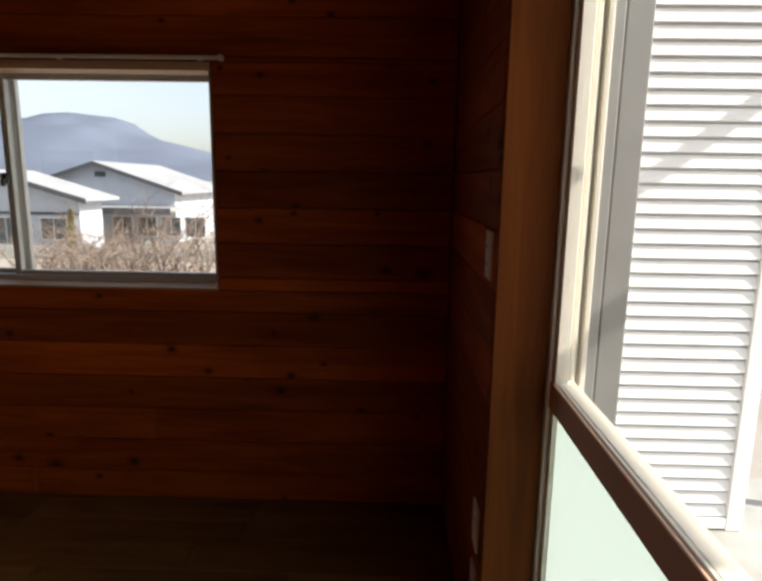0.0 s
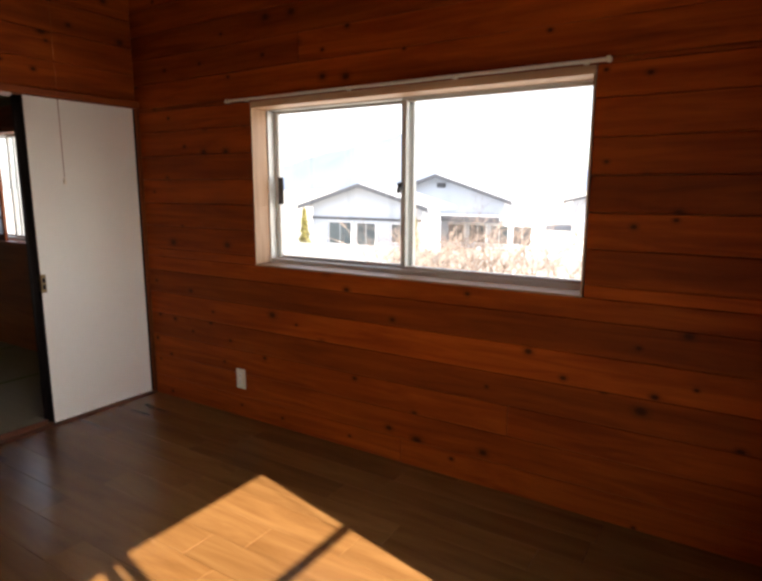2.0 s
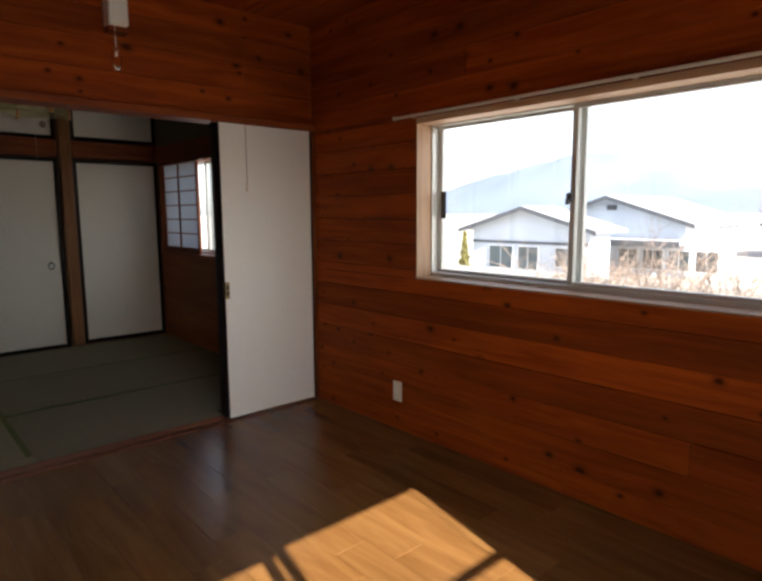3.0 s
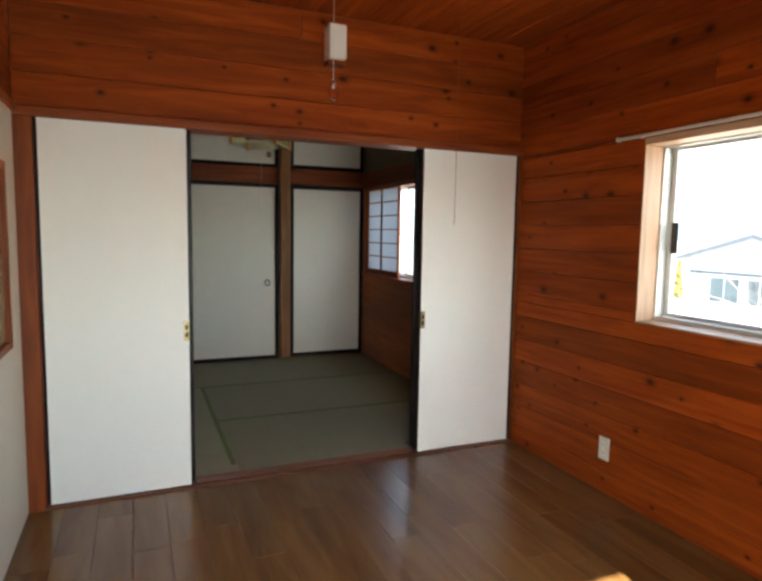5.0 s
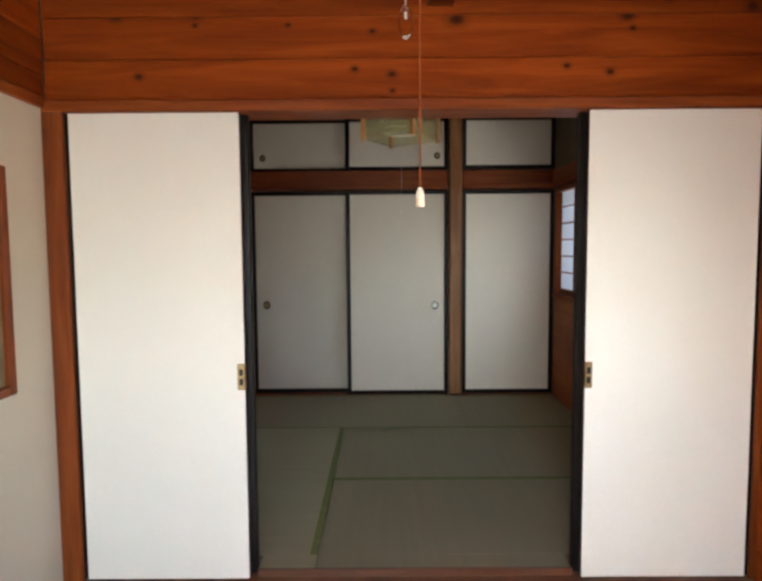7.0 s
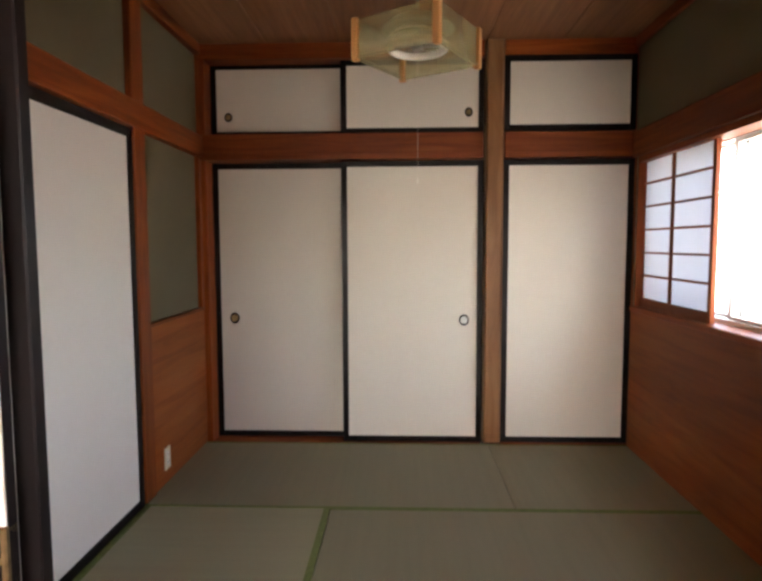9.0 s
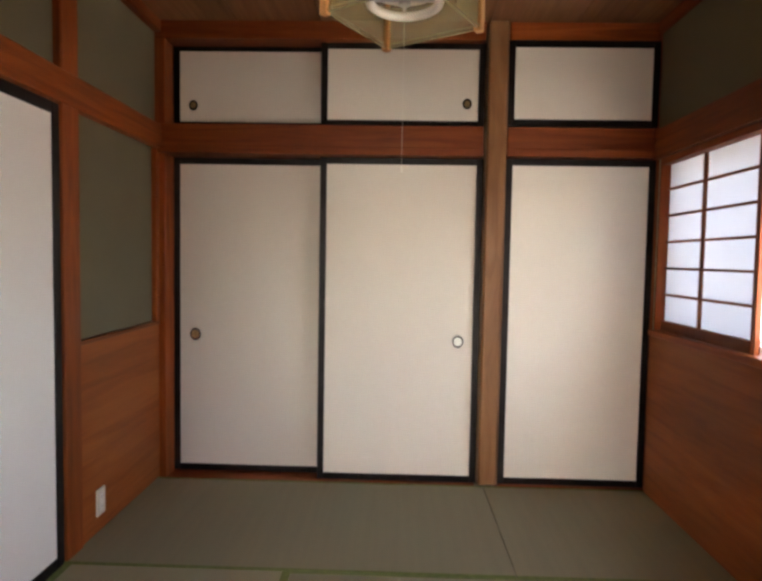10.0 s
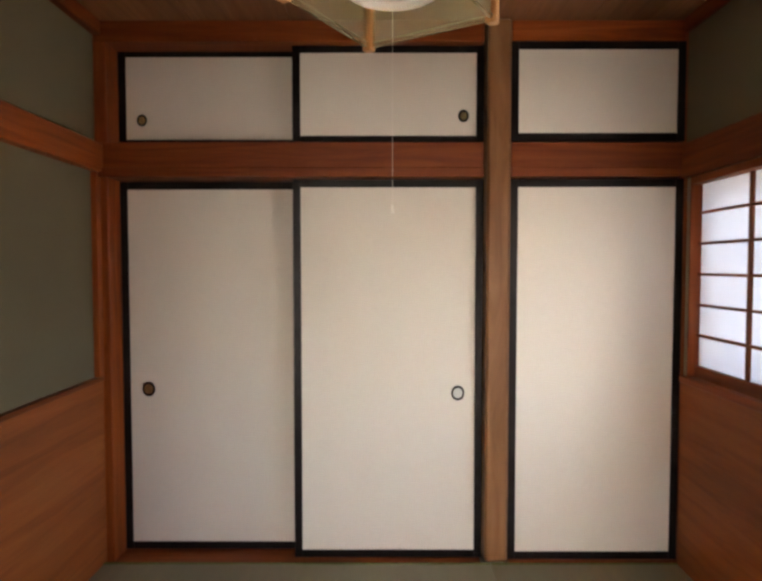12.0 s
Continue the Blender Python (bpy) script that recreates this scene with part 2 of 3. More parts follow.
def rod(bm, a, b, r0, r1=None, sides=10):
    """Adds a round bar from a to b."""
    a, b = Vector(a), Vector(b)
    m = Matrix.Translation((a + b) / 2) @ (b - a).to_track_quat("Z", "Y").to_matrix().to_4x4()
    bmesh.ops.create_cone(bm, cap_ends=True, segments=sides, radius1=r0, radius2=r0 if r1 is None else r1, depth=(b - a).length, matrix=m)
    return bm


def ring(bm, centre, axis, major, minor, n=32, k=8, turn=1.0, start=0.0):
    """Adds a torus, or an open part of one."""
    q = Vector(axis).to_track_quat("Z", "Y").to_matrix()
    steps = n if turn >= 1 else n + 1
    rows = []
    for i in range(steps):
        a = start + 2 * math.pi * turn * i / n
        rows.append([bm.verts.new(Vector(centre) + q @ Vector(((major + minor * math.cos(2 * math.pi * j / k)) * math.cos(a), (major + minor * math.cos(2 * math.pi * j / k)) * math.sin(a), minor * math.sin(2 * math.pi * j / k)))) for j in range(k)])
    for i in range(n):
        r0, r1 = rows[i], rows[(i + 1) % steps]
        for j in range(k):
            bm.faces.new((r0[j], r1[j], r1[(j + 1) % k], r0[(j + 1) % k]))
    return bm


def part(name, bm, material, parent=None, label=""):
    me = bpy.data.meshes.new(name)
    bmesh.ops.recalc_face_normals(bm, faces=bm.faces)
    bm.to_mesh(me)
    bm.free()
    me.materials.append(material)
    ob = new(name, me)
    if parent is not None:
        ob.parent = parent
    return tagged(ob, label)


def smooth(ob):
    ob.data.polygons.foreach_set("use_smooth", [True] * len(ob.data.polygons))
    return ob


def thing(name, label, category, group="", kind=""):
    ob = new(name)
    return tagged(ob, label, category, group, kind)


def holed(name, axis, at, lo, hi, z0, z1, holes, material, label):
    """A wall between two planes with openings (from, to, bottom, top), built of blocks round them."""
    bm = bmesh.new()
    cuts = sorted({lo, hi, *(c for h in holes for c in h[:2])})
    for a, b in zip(cuts, cuts[1:]):
        spans, z = [], z0
        for h in sorted((h for h in holes if h[0] <= a and h[1] >= b), key=lambda h: h[2]):
            spans.append((z, h[2]))
            z = h[3]
        spans.append((z, z1))
        for s, e in spans:
            if e - s > 0.001:
                box(bm, *((a, b, *at) if axis == "x" else (*at, a, b)), s, e)
    return tagged(part(name, bm, material), label, "wall", kind="structure")


def clad(wall, axis, face, thick, lo, hi, z0, z1, holes, material, pitch=0.142, seed=1):
    """Horizontal boards on a wall, each with its own edges, cut at the openings and at random joints."""
    rng = random.Random(seed)
    z = z0
    while z < z1 - 0.02:
        top = min(z + pitch, z1)
        levels = sorted({z, top, *(c for h in holes for c in h[2:] if z + 0.005 < c < top - 0.005)})
        for za, zb in zip(levels, levels[1:]):
            spans, a = [], lo
            for h in sorted(h for h in holes if h[2] < (za + zb) / 2 < h[3]):
                spans.append((a, h[0]))
                a = h[1]
            spans.append((a, hi))
            for s, e in spans:
                if e - s < 0.01:
                    continue
                cuts = [s, e]
                if e - s > 2.2 and rng.random() < 0.45:
                    cuts.insert(1, s + (e - s) * rng.uniform(0.25, 0.75))
                for c, d in zip(cuts, cuts[1:]):
                    proud = rng.uniform(0, 0.0015)
                    f = (face, face + thick) if thick > 0 else (face + thick, face)
                    f = (f[0] - (proud if thick > 0 else 0), f[1] + (proud if thick < 0 else 0))
                    bm = boxes((c + 0.0006, d - 0.0006, *f, za + 0.0006, zb - 0.0006) if axis == "x" else (*f, c + 0.0006, d - 0.0006, za + 0.0006, zb - 0.0006), bevel=0.0045)
                    part("board", bm, material, wall)
        z = top


# ---- structure ----
WINDOW_A = (-2.59, -0.812, 0.943, 1.826)
WINDOW_B = (-6.27, -4.66, 0.93, 1.83)
DOOR_E = (-0.30, 1.32, 0.0, 1.94)
PASSAGE = (-0.36, 2.30, 0.0, 1.895)

wall_n = holed("wall_north", "x", (2.328, 2.46), -6.6, 0.30, -0.1, 2.75, [WINDOW_A, WINDOW_B], CORE, "red cedar boarded wall with a window")
wall_e = holed("wall_east", "y", (0.148, 0.30), -0.56, 2.328, -0.1, 2.75, [DOOR_E], CORE, "red cedar boarded wall beside the glass door")
wall_w = holed("wall_partition", "y", (-3.69, -3.588), -0.56, 2.328, -0.1, 2.75, [PASSAGE], CORE, "red cedar boarded wall above the sliding doors")
wall_s = holed("wall_south", "x", (-0.56, -0.44), -3.588, 0.148, -0.1, 2.75, [(-3.545, -2.62, 0, 1.87)], CORE, "red cedar boarded wall above a cream door")
wall_sb = holed("wall_south_tatami_room", "x", (-0.56, -0.37), -6.6, -3.69, -0.1, 2.75, [], PLASTER, "grey-green plaster wall in a timber frame")
wall_wb = holed("wall_west", "y", (-6.65, -6.52), -0.37, 2.328, -0.1, 2.75, [], CORE, "wall behind the closet doors")
tagged(part("wall_hall", boxes((-3.7, -2.4, -1.3, -1.2, -0.1, 2.5), (-3.7, -3.6, -1.2, -0.56, -0.1, 2.5), (-2.5, -2.4, -1.2, -0.56, -0.1, 2.5), (-3.7, -2.4, -1.3, -0.56, 2.5, 2.6)), CREAM), "plain wall of a dim hall", "wall", kind="structure")

floor_a = tagged(part("floor", boxes((-3.62, 0.30, -0.56, 2.328, -0.12, 0.006)), CORE), "dark brown laminate plank floor, glossy", "floor", kind="structure")
floor_b = tagged(part("floor_tatami_room", boxes((-6.52, -3.69, -0.37, 2.328, -0.12, 0.0)), CORE), "subfloor under the straw mats", "floor", kind="structure")
tagged(part("floor_hall", boxes((-3.7, -2.4, -1.3, -0.56, -0.12, -0.004)), FLOOR_WOOD), "dark hall floor", "floor", kind="structure")

bm = boxes((-3.69, 0.30, -0.56, 2.328, 2.53, 2.75))
y = -0.44
while y < 2.3:
    box(bm, -3.588, 0.148, y + 0.001, min(y + 0.142, 2.328) - 0.001, 2.515, 2.529, bevel=0.004)
    y += 0.142
ceil_a = tagged(part("ceiling", bm, CEDAR_TOP), "red cedar boarded ceiling", "ceiling", kind="structure")
bm = boxes((-6.52, -3.69, -0.37, 2.328, 2.56, 2.75))
for i in range(6):
    box(bm, -6.40, -3.70, -0.37 + i * 0.45 + 0.001, -0.37 + (i + 1) * 0.45 - 0.001, 2.545, 2.559, bevel=0.003)
tagged(part("ceiling_tatami_room", bm, CEIL_WOOD), "light brown timber board ceiling", "ceiling", kind="structure")

# unseen roof: added eaves shade the balcony wall and dim the north windows
tagged(part("roof_slab", boxes((-6.9, 0.75, -1.4, 3.15, 2.76, 2.9)), SLAB), "unseen roof slab above the rooms, eaves added for shade", "roof", kind="structure")

# sill and head of the passage, posts
passage = thing("trim", "stained timber frame round the sliding doors", "door frame", kind="structure")
part("sill", boxes((-3.69, -3.535, -0.36, 2.30, -0.012, 0.028), bevel=0.003), SILL, passage)
part("sill_lip", boxes((-3.588, -3.574, 0.339, 1.597, 0.0275, 0.058), bevel=0.002), SILL, passage)
part("head", boxes((-3.70, -3.535, -0.43, 2.31, 1.8525, 1.893), bevel=0.004), TRIM_Y, passage)
part("jamb", boxes((-3.70, -3.537, -0.428, -0.345, 0, 1.852), bevel=0.004), TRIM_Z, passage)
part("jamb", boxes((-3.70, -3.545, 2.284, 2.312, 0.0, 1.852), bevel=0.003), TRIM_Z, passage)


def fusuma(name, x0, x1, y0, y1, z0, z1, label, rim=0.037, paper=None, group=""):
    """A paper sliding door across x with a black lacquer rim."""
    f = thing(name, label, "sliding door", group)
    part("panel", boxes((x0 + 0.003, x1 - 0.003, y0 + rim, y1 - rim, z0 + rim, z1 - rim)), paper or FUSUMA, f)
    if rim > 0.001:
        for a in ((y0, y0 + rim, z0, z1), (y1 - rim, y1, z0, z1), (y0 + rim, y1 - rim, z0, z0 + rim), (y0 + rim, y1 - rim, z1 - rim, z1)):
            part("rim", boxes((x0, x1, *a), bevel=0.003), LACQUER, f, "black lacquer rim")
    return f


def pull(parent, x, y, z, r=0.026, axis=(1, 0, 0), material=BRASS):
    """A round recessed finger pull."""
    bm = ring(bmesh.new(), (x, y, z), axis, r, 0.005, 28, 6)
    for v in bm.verts:
        v.co.z = z + (v.co.z - z) * 1.15
    smooth(part("pull_ring", bm, LACQUER, parent, "dark finger pull"))
    bm = bmesh.new()
    rod(bm, Vector((x, y, z)) - Vector(axis) * 0.004, Vector((x, y, z)) + Vector(axis) * 0.002, r * 0.92, sides=24)
    part("pull_dish", bm, material, parent)


# four sliding doors between the rooms, pushed apart in pairs
for y0, y1, edge, sign in ((-0.342, 0.314, 0.314, -1), (1.622, 2.282, 1.622, 1)):
    near = thing("sliding_door", "cream paper sliding door pushed aside, with a square metal pull", "sliding door", "doors between the rooms")
    part("panel", boxes((-3.575, -3.552, y0 + 0.003, y1 - 0.003, 0.034, 1.850), bevel=0.002), FUSUMA, near)
    part("pull_plate", boxes((-3.578, -3.546, edge + min(0, sign * 0.03), edge + max(0, sign * 0.03), 0.795, 0.897), bevel=0.003), BRASS, near, "square metal pull")
    part("pull_recess", boxes((-3.548, -3.5445, edge + sign * 0.015 - 0.007, edge + sign * 0.015 + 0.007, 0.815, 0.84), (-3.548, -3.5445, edge + sign * 0.015 - 0.007, edge + sign * 0.015 + 0.007, 0.852, 0.877)), LACQUER, near)
    part("edge_strip", boxes((-3.575, -3.556, edge - 0.0025 if sign < 0 else edge, edge if sign < 0 else edge + 0.0025, 0.036, 1.85)), LACQUER, near)
    back = y0 if sign < 0 else y1
    part("edge_strip", boxes((-3.574, -3.5505, back + min(0, -sign * 0.014), back + max(0, -sign * 0.014), 0.036, 1.849), bevel=0.002), LACQUER, near, "black outer edge")
    fusuma("sliding_door", -3.625, -3.595, y0 - 0.0 if sign < 0 else y0 - 0.022, y1 + 0.022 if sign < 0 else y1, 0.03, 1.851, "cream paper sliding door with black rim behind another", group="doors between the rooms")

# cream door with glazed hatch in the south wall
door = thing("door_1", "cream sliding door with a wood-framed glass pane", "door", kind="structure")
X0, X1, G0, G1, H0, H1 = -3.535, -2.63, -3.285, -2.85, 0.87, 1.60
bm = boxes((X0, G0, -0.45, -0.42, 0.02, 1.865), (G1, X1, -0.45, -0.42, 0.02, 1.865), (G0, G1, -0.45, -0.42, 0.02, H0), (G0, G1, -0.45, -0.42, H1, 1.865))
part("leaf", bm, CREAM, door)
for a, m in (((G0 - 0.022, G0 + 0.012, H0 - 0.022, H1 + 0.022), TRIM_Z), ((G1 - 0.012, G1 + 0.022, H0 - 0.022, H1 + 0.022), TRIM_Z), ((G0 + 0.012, G1 - 0.012, H0 - 0.022, H0 + 0.012), TRIM_X), ((G0 + 0.012, G1 - 0.012, H1 - 0.012, H1 + 0.022), TRIM_X)):
    part("pane_frame", boxes((a[0], a[1], -0.452, -0.412, a[2], a[3]), bevel=0.004), m, door)
part("pane", boxes((G0, G1, -0.437, -0.432, H0, H1)), HALL_GLASS, door, "tan patterned glass pane")
part("head", boxes((-3.55, -2.60, -0.46, -0.405, 1.867, 1.905), bevel=0.003), TRIM_X, door)
part("sill", boxes((-3.53, -2.60, -0.46, -0.41, -0.01, 0.016), bevel=0.003), LACQUER, door)

# ---- windows and glass door ----


def sash(parent, x0, x1, y, z0, z1, rail, low, material=None, depth=0.028):
    """A sliding sash: its four rails and a pane."""
    material = material or ALU
    for a in ((x0, x0 + rail, z0, z1), (x1 - rail, x1, z0, z1), (x0 + rail, x1 - rail, z0, z0 + low), (x0 + rail, x1 - rail, z1 - 0.014, z1)):
        part("sash_rail", boxes((a[0], a[1], y, y + depth, a[2], a[3]), bevel=0.003), material, parent)
    p = part("pane", boxes((x0 + rail, x1 - rail, y + depth / 2 - 0.002, y + depth / 2 + 0.002, z0 + low, z1 - 0.014)), CLEAR, parent)
    p.visible_shadow = False


def window(name, w, face, wood_casing, label, mid, alu_y):
    o = thing(name, label, "window", kind="structure")
    x0, x1, z0, z1 = w
    t = 0.009
    part("casing", boxes((x0, x1, face - 0.006, alu_y + 0.004, z1 - 0.035, z1 - 0.002), bevel=0.002), PALE_X if wood_casing else TRIM_X, o)
    part("casing", boxes((x0, x0 + t, face - 0.006, alu_y + 0.004, z0 + t, z1 - 0.035), bevel=0.002), PALE_Z if wood_casing else TRIM_Z, o)
    part("casing", boxes((x1 - t, x1, face - 0.006, alu_y + 0.004, z0 + t, z1 - 0.035), bevel=0.002), PALE_Z if wood_casing else TRIM_Z, o)
    part("window_sill", boxes((x0, x1, face - 0.01, alu_y + 0.004, z0, z0 + t), bevel=0.003), PALE_X if wood_casing else TRIM_X, o)
    a0, a1, b0, b1 = x0 + t, x1 - t, z0 + t, z1 - 0.035
    for q in ((a0, a0 + 0.01, b0, b1), (a1 - 0.01, a1, b0, b1), (a0 + 0.01, a1 - 0.01, b0, b0 + 0.022), (a0 + 0.01, a1 - 0.01, b1 - 0.006, b1)):
        part("window_frame", boxes((q[0], q[1], alu_y, alu_y + 0.09, q[2], q[3]), bevel=0.002), ALU, o)
    sash(o, a0 + 0.01, mid + 0.025, alu_y + 0.05, b0 + 0.022, b1 - 0.006, 0.03, 0.018)
    sash(o, mid - 0.025, a1 + 0.018, alu_y + 0.012, b0 + 0.022, b1 - 0.006, 0.03, 0.018)
    return o


win = window("window_1", WINDOW_A, 2.308, True, "aluminium sliding window in a pale wood casing", -1.70, 2.415)
part("handle", boxes((-2.545, -2.505, 2.455, 2.462, 1.28, 1.43), bevel=0.004), DARK_PLASTIC, win, "dark sash pull")
bm = boxes((-1.735, -1.705, 2.405, 2.425, 1.355, 1.40), bevel=0.006)
box(bm, -1.728, -1.712, 2.39, 2.41, 1.345, 1.375, bevel=0.004)
part("crescent_lock", bm, DARK_PLASTIC, win, "dark crescent lock")

rail = thing("curtain_rail", "pale metal curtain rail fixed above the window", "curtain rail")
part("rail", boxes((-2.745, -0.765, 2.281, 2.296, 1.828, 1.842), bevel=0.003), IVORY, rail)
for x in (-2.62, -1.95, -1.4, -0.86):
    part("bracket", boxes((x, x + 0.02, 2.29, 2.314, 1.826, 1.844), bevel=0.002), IVORY, rail)
for x in (-2.75, -0.775):
    part("end_cap", boxes((x, x + 0.018, 2.274, 2.3, 1.824, 1.846), bevel=0.004), PLATE, rail)

win_b = window("window_2", WINDOW_B, 2.318, False, "aluminium sliding window behind paper screens", -5.46, 2.42)


def shoji(x0, x1, y, z0, z1, cols, rows):
    s = thing("shoji_screen", "white paper screen with thin brown lattice, slid aside", "paper screen", "screens at the window")
    r = 0.03
    for a, m in (((x0, x0 + r, z0, z1), TRIM_Z), ((x1 - r, x1, z0, z1), TRIM_Z), ((x0 + r, x1 - r, z0, z0 + 0.06), TRIM_X), ((x0 + r, x1 - r, z1 - r, z1), TRIM_X)):
        part("screen_frame", boxes((a[0], a[1], y, y + 0.024, a[2], a[3]), bevel=0.002), m, s)
    part("paper", boxes((x0 + r, x1 - r, y + 0.017, y + 0.018, z0 + 0.06, z1 - r)), SHOJI, s)
    for i in range(1, cols):
        x = x0 + r + (x1 - x0 - 2 * r) * i / cols
        part("lattice_bar", boxes((x - 0.008, x + 0.008, y + 0.002, y + 0.016, z0 + 0.06, z1 - r)), TRIM_Z, s)
    for i in range(1, rows):
        z = z0 + 0.06 + (z1 - r - z0 - 0.06) * i / rows
        part("lattice_bar", boxes((x0 + r, x1 - r, y + 0.004, y + 0.0165, z - 0.006, z + 0.006)), TRIM_X, s)


shoji(-6.335, -5.47, 2.345, 0.93, 1.835, 2, 6)

# glass door to the balcony
gd = thing("door_2", "ivory aluminium sliding glass door with brown middle rail", "glass door", kind="structure")
part("reveal", boxes((0.131, 0.262, 1.319, 1.3305, -0.01, 1.95), bevel=0.003), REVEAL, gd, "orange-brown stained wood reveal")
part("reveal", boxes((0.128, 0.262, -0.33, -0.292, -0.01, 1.95), bevel=0.003), TRIM_Z, gd)
part("reveal", boxes((0.128, 0.262, -0.292, 1.319, 1.922, 1.95), bevel=0.003), TRIM_Y, gd)
for k in (0.262, 0.285, 0.31, 0.335):
    part("door_frame", boxes((k, k + 0.012, 1.306, 1.358, 0.0, 1.95), bevel=0.002), IVORY, gd)
    part("door_frame", boxes((k, k + 0.012, -0.34, -0.288, 0.0, 1.95), bevel=0.002), IVORY, gd)
part("door_frame", boxes((0.262, 0.35, 1.33, 1.37, 0.0, 1.95)), ALU, gd)
part("door_frame", boxes((0.262, 0.35, -0.35, -0.31, 0.0, 1.95)), ALU, gd)
part("door_frame", boxes((0.262, 0.35, -0.31, 1.33, 1.912, 1.95), bevel=0.003), IVORY, gd)
part("door_frame", boxes((0.262, 0.35, -0.31, 1.33, -0.02, 0.03), bevel=0.003), ALU, gd)


CAP = 0.018


def leaf(x, y0, y1):
    d = part("leaf_frame", boxes((x, x + 0.03, y0, y0 + 0.045, 0.03, 1.912), (x, x + 0.03, y1 - 0.045, y1, 0.03, 1.912), (x, x + 0.03, y0 + 0.045, y1 - 0.045, 0.03, 0.11), (x, x + 0.03, y0 + 0.045, y1 - 0.045, 1.878, 1.912), bevel=0.002), IVORY, gd)
    part("middle_rail", boxes((x - 0.004, x + 0.004, y0 + 0.02, y1 - 0.0, 0.868, 0.934), bevel=0.002), BROWN_RAIL, gd, "brown middle rail")
    part("rail_cap", boxes((x + 0.004, x + 0.034 + CAP, y0 + 0.045, y1 - 0.01, 0.885, 0.936), bevel=0.003), IVORY, gd)
    part("frosted_pane", boxes((x + 0.012, x + 0.017, y0 + 0.045, y1 - 0.045, 0.11, 0.885)), FROST, gd, "frosted lower pane")
    p = part("clear_pane", boxes((x + 0.012, x + 0.016, y0 + 0.045, y1 - 0.045, 0.936, 1.878)), CLEAR, gd)
    p.visible_shadow = False


leaf(0.272, 0.455, 1.33)
part("shutter_channel", boxes((0.35, 0.395, 1.375, 1.46, -0.05, 2.5), (0.40, 0.462, 1.385, 1.46, -0.05, 2.5), bevel=0.003), GREY_ALU, gd, "grey shutter channel")
leaf(0.306, -0.31, 0.555)

# ---- tatami room joinery ----
west = thing("trim_closet", "brown timber frame of the closet wall", "timber frame", kind="structure")
part("base_rail", boxes((-6.52, -6.325, -0.365, 1.41, 0.0, 0.041), bevel=0.002), TRIM_Y, west)
part("base_rail", boxes((-6.52, -6.325, 1.535, 2.318, 0.0, 0.06), bevel=0.002), TRIM_Y, west)
part("lintel", boxes((-6.52, -6.345, -0.365, 1.41, 1.84, 2.0), bevel=0.004), TRIM_Y, west)
part("lintel", boxes((-6.52, -6.345, 1.535, 2.318, 1.84, 2.0), bevel=0.004), TRIM_Y, west)
part("lintel_strip", boxes((-6.345, -6.33, -0.365, 1.41, 1.84, 1.882), bevel=0.003), TRIM_Y, west)
part("lintel_strip", boxes((-6.345, -6.33, 1.535, 2.318, 1.84, 1.882), bevel=0.003), TRIM_Y, west)
part("top_rail", boxes((-6.52, -6.345, -0.365, 1.41, 2.45, 2.545), bevel=0.004), TRIM_Y, west)
part("top_rail", boxes((-6.52, -6.345, 1.535, 2.318, 2.45, 2.545), bevel=0.004), TRIM_Y, west)
part("corner_post", boxes((-6.52, -6.35, -0.37, -0.312, 0.0, 2.545), bevel=0.004), TRIM_Z, west)
part("corner_post", boxes((-6.52, -6.325, 2.3225, 2.328, 0.0, 2.545)), TRIM_Z, west)
bm = boxes((-6.5, -6.318, 1.4205, 1.5275, 0.056, 2.545), bevel=0.012)
bmesh.ops.bisect_plane(bm, geom=bm.verts[:] + bm.edges[:] + bm.faces[:], plane_co=(0, 0, 1.0), plane_no=(0, 0, 1))
post = tagged(part("wooden_post", bm, POST), "smooth pale brown wooden post between the closet doors", "post")

c1 = fusuma("closet_door", -6.50, -6.472, -0.312, 0.585, 0.046, 1.838, "beige paper closet door with black rim and round pull", paper=CLOSET_PAPER, group="closet doors")
pull(c1, -6.473, -0.188, 0.838)
c2 = fusuma("closet_door", -6.428, -6.398, 0.528, 1.419, 0.042, 1.838, "beige paper closet door with black rim and round pull", paper=CLOSET_PAPER, group="closet doors")
pull(c2, -6.399, 1.303, 0.835, material=STEEL)
fusuma("closet_door", -6.372, -6.342, 1.529, 2.322, 0.062, 1.832, "narrow beige paper closet door with black rim", paper=CLOSET_PAPER, group="closet doors")
u1 = fusuma("upper_closet_door", -6.50, -6.472, -0.312, 0.585, 2.0, 2.462, "low beige paper upper closet door with round pull", paper=CLOSET_PAPER, group="upper closet doors")
pull(u1, -6.473, -0.2, 2.128, r=0.02)
u2 = fusuma("upper_closet_door", -6.428, -6.398, 0.528, 1.419, 2.002, 2.455, "low beige paper upper closet door with round pull", paper=CLOSET_PAPER, group="upper closet doors")
pull(u2, -6.399, 1.322, 2.13, r=0.02)
fusuma("upper_closet_door", -6.372, -6.342, 1.529, 2.322, 2.002, 2.450, "narrow low beige paper upper closet door", paper=CLOSET_PAPER, group="upper closet doors")

